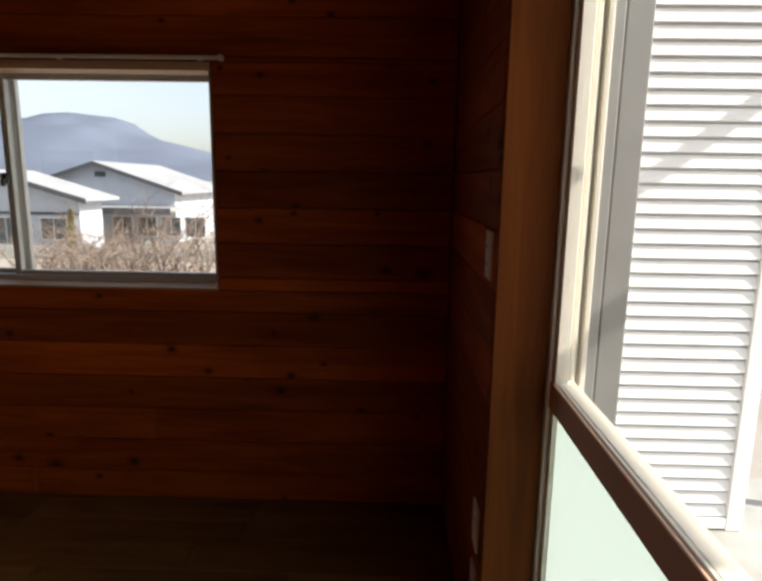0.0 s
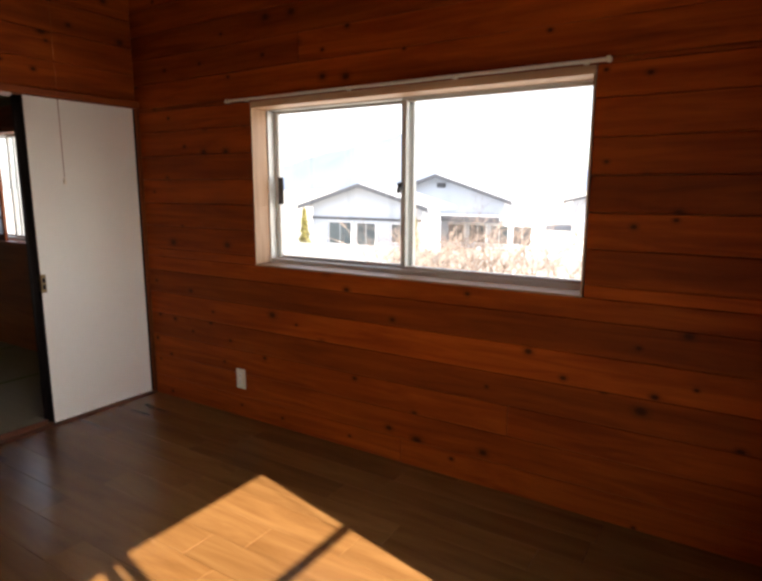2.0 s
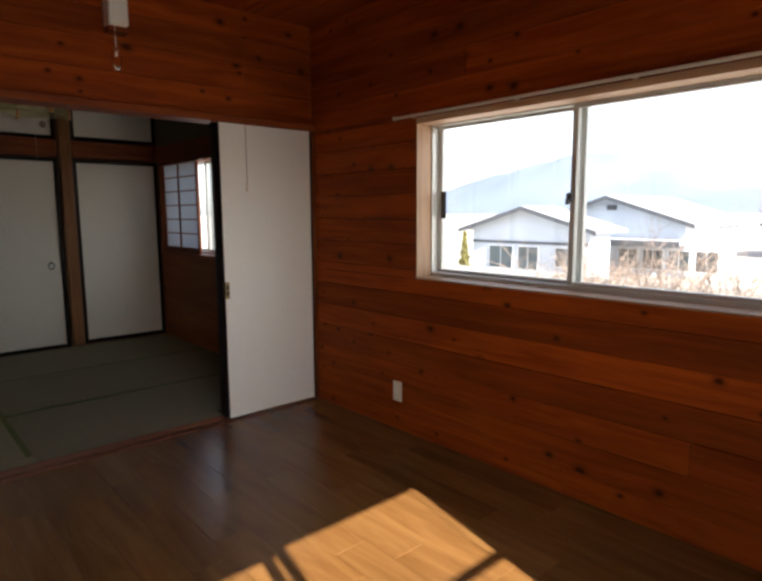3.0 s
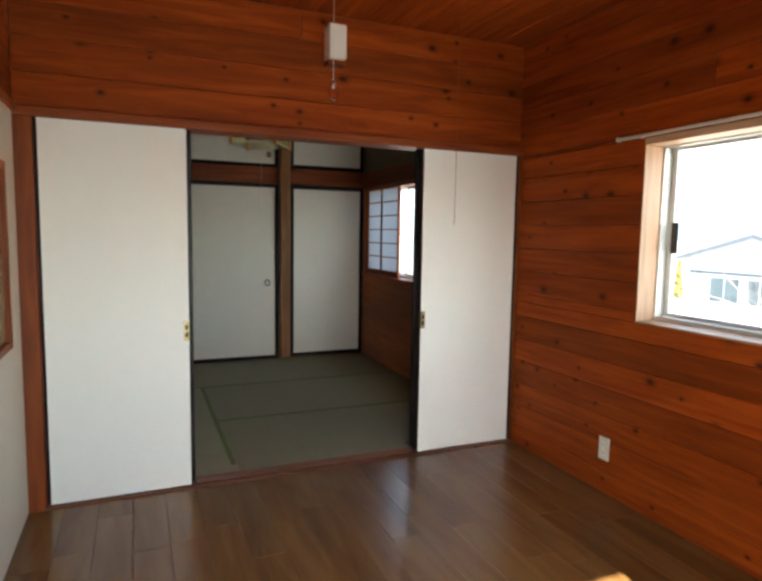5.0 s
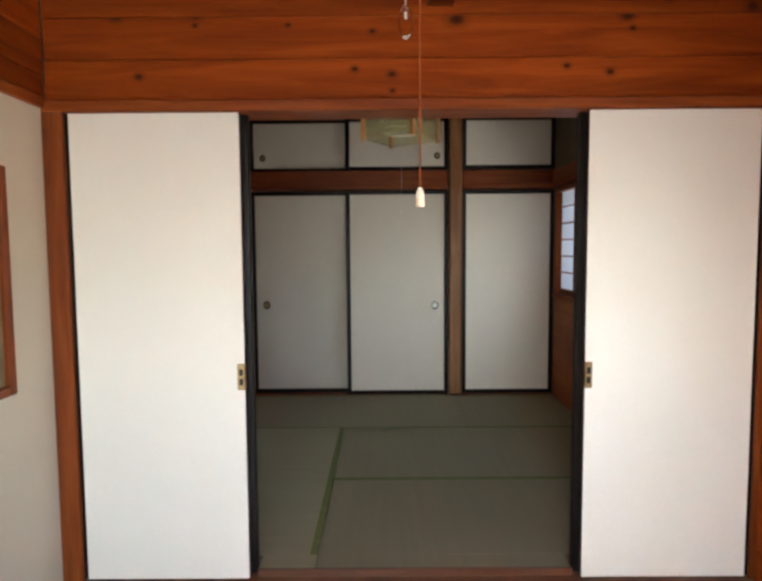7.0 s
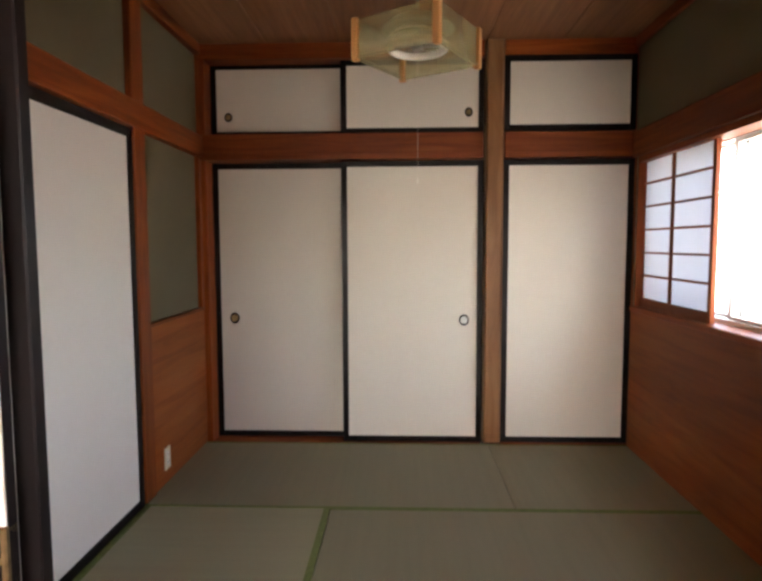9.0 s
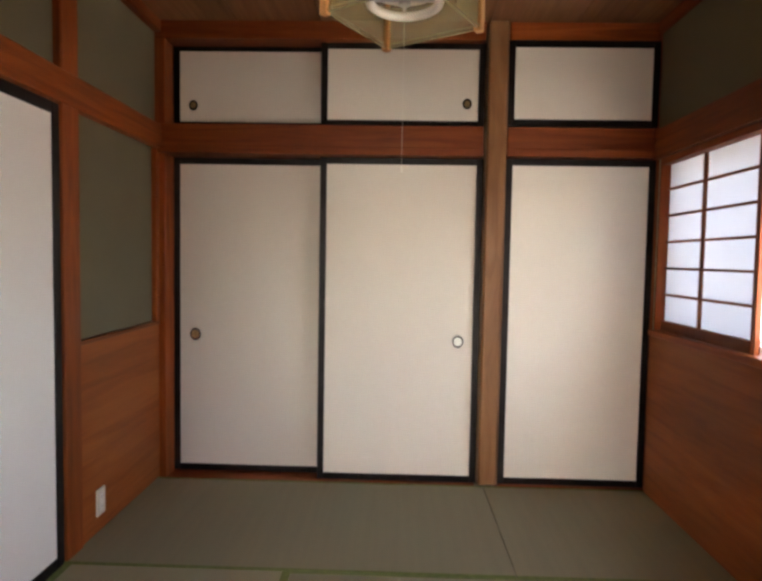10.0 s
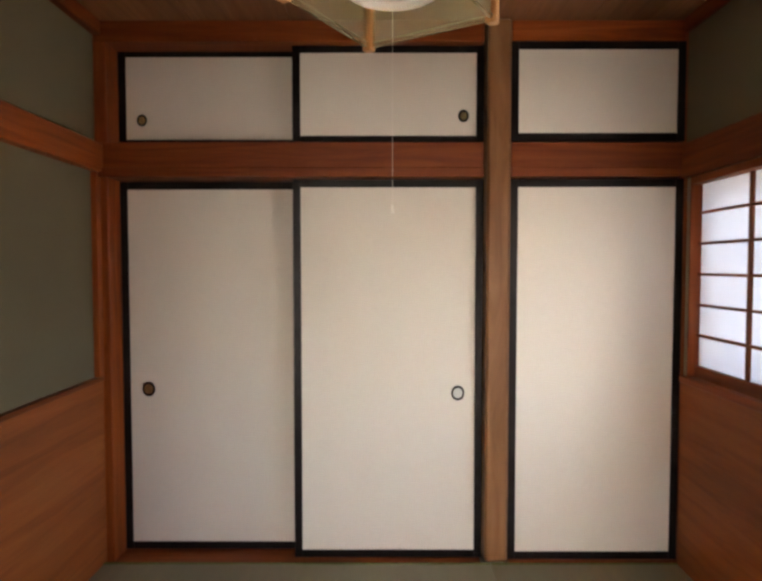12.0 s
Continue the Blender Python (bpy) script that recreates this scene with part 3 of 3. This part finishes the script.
south = thing("trim_south", "brown timber posts and rails on the plaster wall", "timber frame", kind="structure")
part("post", boxes((-5.545, -5.425, -0.372, -0.335, 0.0, 2.545), bevel=0.005), TRIM_Z, south)
part("post", boxes((-3.80, -3.69, -0.372, -0.335, 0.0, 2.545), bevel=0.005), TRIM_Z, south)
part("lintel", boxes((-6.35, -3.70, -0.372, -0.328, 1.862, 1.99), bevel=0.004), TRIM_X, south)
part("top_rail", boxes((-6.35, -3.70, -0.372, -0.33, 2.48, 2.545), bevel=0.004), TRIM_X, south)
part("wainscot", boxes((-6.352, -5.545, -0.372, -0.348, 0.0, 0.905)), WAINSCOT, south, "wood-grain lower wall panel")
part("wainscot_cap", boxes((-6.352, -5.545, -0.372, -0.343, 0.905, 0.925), bevel=0.002), TRIM_X, south)
part("side_strip", boxes((-6.352, -6.31, -0.372, -0.344, 0.925, 1.862), bevel=0.002), TRIM_Z, south)


def fusuma_south(x0, x1, y0):
    f = thing("sliding_door", "pale paper sliding door with black rim, closed", "sliding door", "doors of the tatami room")
    r, z0, z1 = 0.044, 0.05, 1.855
    part("panel", boxes((x0 + r, x1 - r, y0 + 0.003, y0 + 0.02, z0 + r, z1 - r)), FUSUMA, f)
    for a in ((x0, x0 + r, z0, z1), (x1 - r, x1, z0, z1), (x0 + r, x1 - r, z0, z0 + r), (x0 + r, x1 - r, z1 - r, z1)):
        part("rim", boxes((a[0], a[1], y0, y0 + 0.026, a[2], a[3]), bevel=0.003), LACQUER, f, "black lacquer rim")


fusuma_south(-5.42, -4.59, -0.369)
fusuma_south(-4.62, -3.805, -0.342)

north = thing("trim_north", "brown timber rails round the paper-screened window", "timber frame", kind="structure")
part("wainscot", boxes((-6.325, -3.70, 2.317, 2.33, 0.0, 0.905)), WAINSCOT, north, "wood-grain lower wall panel")
part("window_rail", boxes((-6.325, -4.60, 2.306, 2.33, 0.905, 0.935), bevel=0.003), TRIM_X, north)
part("lintel", boxes((-6.325, -3.70, 2.30, 2.33, 1.83, 1.985), bevel=0.004), TRIM_X, north)
part("plaster_panel", boxes((-6.325, -3.70, 2.32, 2.33, 1.985, 2.48)), PLASTER, north, "grey-green plaster")
part("plaster_panel", boxes((-4.65, -3.70, 2.32, 2.33, 0.905, 1.83)), PLASTER, north, "grey-green plaster")
part("top_rail", boxes((-6.325, -3.70, 2.298, 2.33, 2.48, 2.545), bevel=0.004), TRIM_X, north)
part("plaster_panel", boxes((-3.70, -3.69, -0.36, 2.30, 1.893, 2.545)), PLASTER, passage, "grey-green plaster")

# ---- straw mats ----


def mat(x0, x1, y0, y1, along, sides=2, tongue=None):
    m = thing("tatami_mat", "worn grey-green straw mat with green cloth borders", "tatami mat", "mats of the tatami room")
    bm = boxes((x0 + 0.0015, x1 - 0.0015, y0 + 0.0015, y1 - 0.0015, 0.0, 0.055), bevel=0.003)
    if tongue:
        box(bm, x1 - 0.0015, -3.588, *tongue, 0.0281, 0.055)
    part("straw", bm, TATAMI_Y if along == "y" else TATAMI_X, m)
    w = 0.017 if along == "y" else 0.032
    strips = ((x0 + 0.001, x0 + w, y0 + 0.002, y1 - 0.002), (x1 - w, x1 - 0.001, y0 + 0.002, y1 - 0.002)) if along == "y" else ((x0 + 0.002, x1 - 0.002, y0 + 0.001, y0 + w), (x0 + 0.002, x1 - 0.002, y1 - w, y1 - 0.001))
    for a in strips[:sides]:
        part("border", boxes((*a, 0.05, 0.0565), bevel=0.001), BORDER, m, "green cloth border")


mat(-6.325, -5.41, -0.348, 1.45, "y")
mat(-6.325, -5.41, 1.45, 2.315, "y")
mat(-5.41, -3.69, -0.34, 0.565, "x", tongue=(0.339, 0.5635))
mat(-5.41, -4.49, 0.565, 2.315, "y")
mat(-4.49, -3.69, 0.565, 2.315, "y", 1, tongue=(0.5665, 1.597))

# ---- loose and fixed things ----


def plate(x, y, z, w, h, facing, label, kind_name, category):
    """A wall plate that faces -y, +y or -x, with its insert and two slots."""
    o = thing(kind_name, label, category)

    def b(u0, u1, z0, z1, d0, d1, bev=0.002):
        if facing == "-y":
            return boxes((x + u0, x + u1, y - d1, y - d0, z + z0, z + z1), bevel=bev)
        if facing == "+y":
            return boxes((x + u0, x + u1, y + d0, y + d1, z + z0, z + z1), bevel=bev)
        return boxes((x - d1, x - d0, y + u0, y + u1, z + z0, z + z1), bevel=bev)
    part("cover", b(-w / 2, w / 2, -h / 2, h / 2, 0, 0.008), PLATE, o)
    part("insert", b(-w / 5, w / 5, -h * 0.32, h * 0.32, 0.008, 0.0105, 0.001), WHITE_PLASTIC, o)
    for k in (-0.18, 0.18):
        for s in (-0.006, 0.006):
            part("slot", b(s - 0.0012, s + 0.0012, h * k - 0.004, h * k + 0.004, 0.0105, 0.0112, 0), DARK_PLASTIC, o)


plate(-2.742, 2.308, 0.255, 0.07, 0.12, "-y", "ivory wall socket on the cedar boards", "wall_socket", "socket")
plate(0.130, 1.40, 1.217, 0.07, 0.115, "-x", "ivory light switch on the cedar boards", "light_switch", "switch")
plate(0.130, 1.40, 0.50, 0.075, 0.12, "-x", "ivory wall socket low on the cedar boards", "wall_socket", "socket")
plate(0.130, 1.40, 0.32, 0.075, 0.12, "-x", "ivory telephone outlet low on the cedar boards", "wall_socket", "socket")
plate(-5.70, -0.347, 0.185, 0.07, 0.12, "+y", "white wall socket on the wainscot", "wall_socket", "socket")

box_light = thing("wall_light_box", "white box light on a wooden base above the doors", "wall light")
part("base", boxes((-3.575, -3.50, 1.02, 1.12, 2.235, 2.262), bevel=0.004), TRIM_Y, box_light, "stained wooden base")
part("shade", boxes((-3.574, -3.478, 1.02, 1.118, 2.262, 2.44), bevel=0.008), WHITE_PLASTIC, box_light)

cordA = thing("pull_cord", "thin cord with an ivory knob hanging from the ceiling", "pull cord")
part("cord", rod(bmesh.new(), (-1.905, 0.884, 1.395), (-1.905, 0.884, 2.515), 0.0009, sides=5), TRIM_Z, cordA)
bm = bmesh.new()
rod(bm, (-1.905, 0.884, 1.379), (-1.905, 0.884, 1.393), 0.0042, 0.0037, 12)
rod(bm, (-1.905, 0.884, 1.393), (-1.905, 0.884, 1.397), 0.0037, 0.0016, 12)
smooth(part("knob", bm, PLATE, cordA, "ivory knob"))

hook = thing("hanging_hook", "clear plastic loop hanging on a thin cord", "hook")
part("cord", rod(bmesh.new(), (-3.1, 0.92, 2.05), (-3.1, 0.92, 2.515), 0.0012, sides=5), WHITE_PLASTIC, hook)
bm = ring(bmesh.new(), (-3.1, 0.92, 2.0), (1, 0, 0), 0.02, 0.003, 20, 6)
for v in bm.verts:
    v.co.z = 2.0 + (v.co.z - 2.0) * 2.2
smooth(part("loop", bm, ACRYLIC, hook, "clear plastic loop"))
part("clip", boxes((-3.104, -3.096, 0.916, 0.924, 2.01, 2.03), bevel=0.002), WHITE_PLASTIC, hook)

# square hanging lamp with wooden corner posts
LX, LY, LZ0, LZ1, LR = -5.0, 0.968, 2.008, 2.15, 0.24
lamp = thing("pendant_lamp", "square pendant lamp of wood and clear sheets with ring tubes, unlit", "pendant lamp")
corners = [Vector((LX + LR * math.cos(radians(a)), LY + LR * math.sin(radians(a)), 0)) for a in (14, 104, 194, 284)]
for c in corners:
    out = (c - Vector((LX, LY, 0))).normalized()
    m = Matrix.Translation(c + Vector((0, 0, (LZ0 + LZ1) / 2))) @ Matrix.Rotation(math.atan2(out.y, out.x) + math.pi / 4, 4, "Z")
    bm = boxes((-0.013, 0.013, -0.013, 0.013, -(LZ1 - LZ0) / 2 - 0.012, (LZ1 - LZ0) / 2), bevel=0.003)
    bm.transform(m)
    part("corner_post", bm, LAMP_WOOD, lamp, "light wood post")
for a, b in zip(corners, corners[1:] + corners[:1]):
    mid, d = (a + b) / 2, (b - a)
    turn = Matrix.Translation(mid) @ Matrix.Rotation(math.atan2(d.y, d.x), 4, "Z")
    bm = boxes((-d.length / 2 + 0.01, d.length / 2 - 0.01, -0.0015, 0.0015, LZ0 + 0.01, LZ1 - 0.004))
    bm.transform(turn)
    part("side_sheet", bm, LAMP_PAPER, lamp, "olive translucent sheet")
    bm = boxes((-d.length / 2 + 0.01, d.length / 2 - 0.01, -0.006, 0.006, LZ0 - 0.004, LZ0 + 0.008), bevel=0.002)
    bm.transform(turn)
    part("bottom_rail", bm, LAMP_PAPER, lamp)
bm = bmesh.new()
ring(bm, (LX, LY, 2.06), (0, 0, 1), 0.105, 0.014, 40, 10)
smooth(part("tube", bm, WHITE_PLASTIC, lamp, "white ring tube"))
smooth(part("tube", ring(bmesh.new(), (LX, LY, 2.10), (0, 0, 1), 0.08, 0.013, 36, 10), WHITE_PLASTIC, lamp, "white ring tube"))
bm = bmesh.new()
rod(bm, (LX, LY, 2.125), (LX, LY, 2.16), 0.14, 0.10, 32)
part("reflector", bm, WHITE_METAL, lamp, "white metal reflector")
for k in range(4):
    smooth(part("inner_ring", ring(bmesh.new(), (LX, LY, 2.082 + 0.015 * k), (0, 0, 1), 0.112 - 0.009 * k, 0.005, 36, 6), WHITE_PLASTIC if k % 2 else ACRYLIC, lamp, "clear ribbed ring"))
bm = bmesh.new()
rod(bm, (LX, LY, 2.05), (LX, LY, 2.13), 0.018, 0.022, 14)
box(bm, LX - 0.006, LX + 0.006, LY - 0.1, LY + 0.1, 2.062, 2.072)
box(bm, LX - 0.1, LX + 0.1, LY - 0.006, LY + 0.006, 2.074, 2.084)
part("tube_holder", bm, STEEL, lamp)
bm = bmesh.new()
rod(bm, (LX, LY, 2.16), (LX, LY, 2.52), 0.0045, sides=8)
rod(bm, (LX, LY, 2.505), (LX, LY, 2.545), 0.035, 0.045, 20)
part("cord", bm, DARK_PLASTIC, lamp)
bm = rod(bmesh.new(), (LX, LY, 1.565), (LX, LY, 2.05), 0.0004, sides=5)
part("pull_string", bm, WHITE_PLASTIC, lamp)
part("pull_knob", rod(bmesh.new(), (LX, LY, 1.552), (LX, LY, 1.57), 0.0045, 0.003, 8), WHITE_PLASTIC, lamp)

# ---- balcony ----
tagged(part("balcony_floor", boxes((0.35, 2.6, -3.0, 2.75, -0.25, -0.06)), SLAB), "grey concrete balcony floor", "balcony", kind="structure")
scr = thing("louvre_screen", "white metal louvre screen at the balcony's end", "louvre screen")
SX0, SX1, SY = 0.775, 1.385, 2.30
part("stile", boxes((SX0, SX0 + 0.055, SY - 0.02, SY + 0.025, -0.06, 2.5), bevel=0.004), WHITE_METAL, scr)
part("stile", boxes((SX1 - 0.05, SX1 + 0.02, SY - 0.02, SY + 0.025, -0.06, 2.5), bevel=0.004), WHITE_METAL, scr)
part("top_rail", boxes((SX0 + 0.055, SX1 - 0.05, SY - 0.02, SY + 0.025, 2.45, 2.5), bevel=0.004), WHITE_METAL, scr)
part("bottom_rail", boxes((SX0 + 0.055, SX1 - 0.05, SY - 0.02, SY + 0.025, -0.05, 0.0), bevel=0.004), WHITE_METAL, scr)
part("back_sheet", boxes((SX0 + 0.05, SX1 - 0.045, SY + 0.012, SY + 0.018, 0.0, 2.45)), WHITE_METAL, scr)
slat = boxes((SX0 + 0.055, SX1 - 0.05, -0.0035, 0.0035, -0.024, 0.024), bevel=0.001)
slat.transform(Matrix.Rotation(radians(-14), 4, "X"))
first = part("slat", slat, WHITE_METAL, scr)
first.location = (0, SY - 0.006, 0.03)
for i in range(1, 42):
    s = new("slat", first.data)
    s.parent, s.location = scr, (0, SY - 0.006, 0.03 + i * 0.058)
side = tagged(part("laundry_pole", rod(bmesh.new(), (0.70, -1.2, 1.727), (0.70, 1.19, 1.727), 0.017, sides=14), STEEL), "steel laundry pole over the balcony", "laundry pole")
# unseen beam, placed so that its diagonal shadow falls across the louvre slats
tagged(part("eave_beam", boxes((2.17, 2.22, 0.2, 2.36, 2.40, 2.45)), WHITE_METAL), "unseen white metal beam, added to shadow the louvre screen", "beam", kind="structure")
holder = thing("balcony_frame", "white metal posts of the balcony roof", "balcony frame", kind="structure")
part("post", boxes((2.17, 2.22, 2.36, 2.41, -0.06, 2.45), bevel=0.003), WHITE_METAL, holder)
part("post", boxes((2.17, 2.22, -2.6, -2.55, -0.06, 2.45), bevel=0.003), WHITE_METAL, holder)
for y in (-1.15, 1.15):
    part("pole_hanger", rod(bmesh.new(), (0.70, y, 1.727), (0.70, y, 2.76), 0.003, sides=6), STEEL, holder)

# ---- outside ----
bm = bmesh.new()
bmesh.ops.create_grid(bm, x_segments=40, y_segments=40, size=3000)
for v in bm.verts:
    v.co.z = -3.0
tagged(part("ground", bm, GROUND), "pale dry ground and fields", "ground", kind="structure")
tagged(part("house_wall_below", boxes((-6.6, 0.3, -2.5, 2.44, -3.0, -0.13)), SIDING), "lower storey under the rooms", "wall", kind="structure")


def house(cx, y0, half, apex, eave, depth, label):
    """A low gabled house whose gable faces the window."""
    h = thing("house", label, "house", "houses across the field")
    bm = bmesh.new()
    out = [(-half + 0.5, -3), (half - 0.5, -3), (half - 0.5, eave), (0, apex - 0.14), (-half + 0.5, eave)]
    a = [bm.verts.new((cx + p, y0, q)) for p, q in out]
    b = [bm.verts.new((cx + p, y0 + depth, q)) for p, q in out]
    bm.faces.new(a), bm.faces.new(b)
    for i in range(5):
        bm.faces.new((a[i], a[(i + 1) % 5], b[(i + 1) % 5], b[i]))
    part("wall", bm, SIDING, h)
    slope = (apex - eave) / (half - 0.5)
    for s in (-1, 1):
        bm = bmesh.new()
        e = (cx + s * (half + 0.3), apex - slope * (half + 0.3))
        q = [(cx, apex), e, (e[0], e[1] - 0.16), (cx, apex - 0.16)]
        a = [bm.verts.new((u, y0 - 0.7, w)) for u, w in q]
        b = [bm.verts.new((u, y0 + depth + 0.7, w)) for u, w in q]
        bm.faces.new(a), bm.faces.new(b)
        for i in range(4):
            bm.faces.new((a[i], a[(i + 1) % 4], b[(i + 1) % 4], b[i]))
        part("roof", bm, ROOF, h)
        bm = bmesh.new()
        q = [(cx, apex - 0.04), (e[0], e[1] - 0.04), (e[0], e[1] - 0.3), (cx, apex - 0.3)]
        a = [bm.verts.new((u, y0 - 0.78, w)) for u, w in q]
        b = [bm.verts.new((u, y0 - 0.72, w)) for u, w in q]
        bm.faces.new(a), bm.faces.new(b)
        for i in range(4):
            bm.faces.new((a[i], a[(i + 1) % 4], b[(i + 1) % 4], b[i]))
        part("fascia", bm, FASCIA, h, "dark fascia board")
    return h


def house_window(h, x0, x1, y, z0, z1, panes=2):
    w = part("window_frame", boxes((x0, x1, y - 0.08, y - 0.01, z0, z1)), WHITE_METAL, h)
    for i in range(panes):
        a = x0 + 0.06 + (x1 - x0 - 0.06) * i / panes
        part("pane", boxes((a, a + (x1 - x0 - 0.06) / panes - 0.06, y - 0.1, y - 0.082, z0 + 0.06, z1 - 0.06)), HOUSE_GLASS, w)


h2 = house(-22.6, 33.0, 5.0, 1.75, 0.45, 2.6, "white single-storey house with a low gable roof")
part("band", boxes((-27.1, -18.1, 32.9, 32.99, -0.75, -0.6)), FASCIA, h2)
house_window(h2, -25.6, -23.6, 33, -2.5, -0.9)
house_window(h2, -23.2, -21.6, 33, -2.5, -0.9)
house_window(h2, -20.4, -18.8, 33, -2.2, -0.9)
h1 = house(-20.4, 40.0, 5.7, 2.5, 0.80, 10, "pale blue house with a wide low gable roof")
part("vent", boxes((-20.6, -19.9, 39.9, 39.99, 1.45, 1.8)), FASCIA, h1, "dark gable vent")
part("porch_roof", boxes((-21.6, -14.6, 37.6, 40.0, -0.75, -0.5)), ROOF, h1)
part("porch_edge", boxes((-21.6, -14.6, 37.5, 37.58, -0.92, -0.55)), FASCIA, h1)
for i in range(4):
    house_window(h1, -19.6 + i * 1.7, -18.2 + i * 1.7, 40, -2.6, -1.2)
h3 = house(-9.5, 62.0, 7.0, 1.9, 0.4, 10, "far house with a pale roof")
house_window(h3, -13.5, -11.5, 62, -2.4, -1.0)


def wall_strip(name, label, x0, x1, y0, y1, z1, material):
    o = tagged(part(name, boxes((x0, x1, y0, y1, -3.0, z1)), material), label, "wall", kind="structure")
    return o


wall_strip("garden_wall", "low pale garden wall before the houses", -45, 5, 30.5, 30.7, -2.3, SLAB)


def bush(x, y, height, spread, count, seed, label):
    """A bare shrub: arching stems that fork into thin twigs."""
    rng = random.Random(seed)
    o = thing("bare_bush", label, "bush", "bushes outside")
    bm = bmesh.new()
    for i in range(count * 2):
        p = Vector((x + rng.gauss(0, spread * 0.25), y + rng.gauss(0, spread * 0.25), -3.0))
        d = Vector((rng.gauss(0, 0.5), rng.gauss(0, 0.5), 1.0)).normalized()
        r, n = rng.uniform(0.025, 0.055), 6
        length = height * rng.uniform(0.6, 1.15) / n
        for j in range(n):
            q = p + d * length
            rod(bm, p, q, r, r * 0.72, 3)
            if j >= 2:
                for _ in range(3):
                    s = (d + Vector((rng.gauss(0, 0.8), rng.gauss(0, 0.8), rng.gauss(0, 0.5)))).normalized()
                    rod(bm, q, q + s * length * rng.uniform(0.5, 1.1), r * 0.45, r * 0.2, 3)
            p, r = q, r * 0.75
            d = (d + Vector((rng.gauss(0, 0.28), rng.gauss(0, 0.28), -0.12))).normalized()
    tagged(part("branches", bm, TWIG, o), kind="stuff")


bush(-8.0, 22, 4.9, 4.5, 34, 1, "tangled bare brown bush in the field")
bush(-10.4, 24, 4.0, 4.0, 26, 2, "tangled bare brown bush in the field")
bush(-12.9, 27, 2.8, 3.5, 18, 3, "low arching bare bush")
bush(-14.2, 25, 3.3, 4.0, 24, 6, "tangled bare brown bush in the field")
bush(-11.8, 22, 3.4, 4.0, 26, 7, "tangled bare brown bush in the field")
bush(-16.2, 28, 1.9, 3.0, 14, 4, "low arching bare bush")
bush(-5.0, 19, 3.0, 5.0, 30, 5, "tangled bare brown bush in the field")


def leafy(x, y, height, width, seed, label):
    rng = random.Random(seed)
    o = thing("shrub", label, "shrub")
    part("trunk", rod(bmesh.new(), (x, y, -3), (x, y, -3 + height * 0.6), 0.08, 0.03, 8), TWIG, o)
    bm = bmesh.new()
    for i in range(700):
        z = rng.uniform(0.08, 1.0)
        w = width * (1.1 - z) * rng.uniform(0.3, 1)
        a = rng.uniform(0, 6.28)
        c = Vector((x + w * math.cos(a), y + w * math.sin(a), -3 + z * height))
        s = 0.13
        u, v = Vector((rng.gauss(0, 1), rng.gauss(0, 1), rng.gauss(0, 1))).normalized() * s, Vector((rng.gauss(0, 1), rng.gauss(0, 1), rng.gauss(0, 1))).normalized() * s
        bm.faces.new([bm.verts.new(c + k) for k in (u, v, -u)])
    part("crown", bm, LEAF, o)


leafy(-26.9, 31.8, 3.0, 0.55, 7, "yellow-green clipped shrub by the house")
leafy(-18.1, 32.0, 2.6, 0.35, 8, "yellow-green clipped shrub by the house")

# hills
bm = bmesh.new()
nx, ny = 90, 14
grid = []
for i in range(nx + 1):
    col = []
    for j in range(ny + 1):
        x, y = -2600 + 3600 * i / nx, 1400 + 60 * j
        ridge = 60 + 155 * math.exp(-((x + 1040) / 350) ** 2) + 50 * math.exp(-((x + 1650) / 480) ** 2)
        h = ridge * math.sin(math.pi * min(1, (j + 0.1) / ny * 0.75)) * (0.9 + 0.16 * noise.fractal(Vector((x, y, 0)) * 0.006, 0.8, 2.0, 5))
        col.append(bm.verts.new((x, y, -4 + max(0, h))))
    grid.append(col)
for i in range(nx):
    for j in range(ny):
        bm.faces.new((grid[i][j], grid[i + 1][j], grid[i + 1][j + 1], grid[i][j + 1]))
smooth(tagged(part("backdrop", bm, HILL), "distant wooded hills, distance haze put into their blue colour", "hills", kind="structure"))

# ---- boards and planks ----
HA = [(WINDOW_A[0], WINDOW_A[1], WINDOW_A[2], WINDOW_A[3])]
clad(wall_n, "x", 2.31, 0.018, -3.585, 0.128, 0.0, 2.514, HA, CEDAR_X, seed=3)
clad(wall_e, "y", 0.13, 0.018, -0.42, 2.309, 0.0, 2.514, [(-0.33, 1.331, 0.0, 1.95)], CEDAR_Y, seed=4)
clad(wall_w, "y", -3.572, -0.016, -0.4238, 2.309, 1.894, 2.514, [], CEDAR_Y, pitch=0.155, seed=5)
clad(wall_s, "x", -0.424, -0.016, -3.57, 0.128, 0.0, 2.514, [(-3.56, -2.60, 0.0, 1.906)], CEDAR_X, seed=6)

rng = random.Random(11)
y = -0.42
while y < 2.30:
    x = -3.535 - rng.uniform(0, 0.8)
    y1 = min(y + 0.15, 2.31)
    while x < 0.128:
        a, b = max(x, -3.533), min(x + 0.91, 0.128)
        if b - a > 0.02:
            part("plank", boxes((a + 0.0004, b - 0.0004, y + 0.0004, y1 - 0.0004, 0.006, 0.018), bevel=0.0012), FLOOR_WOOD, floor_a)
        x += 0.91
    y = y1
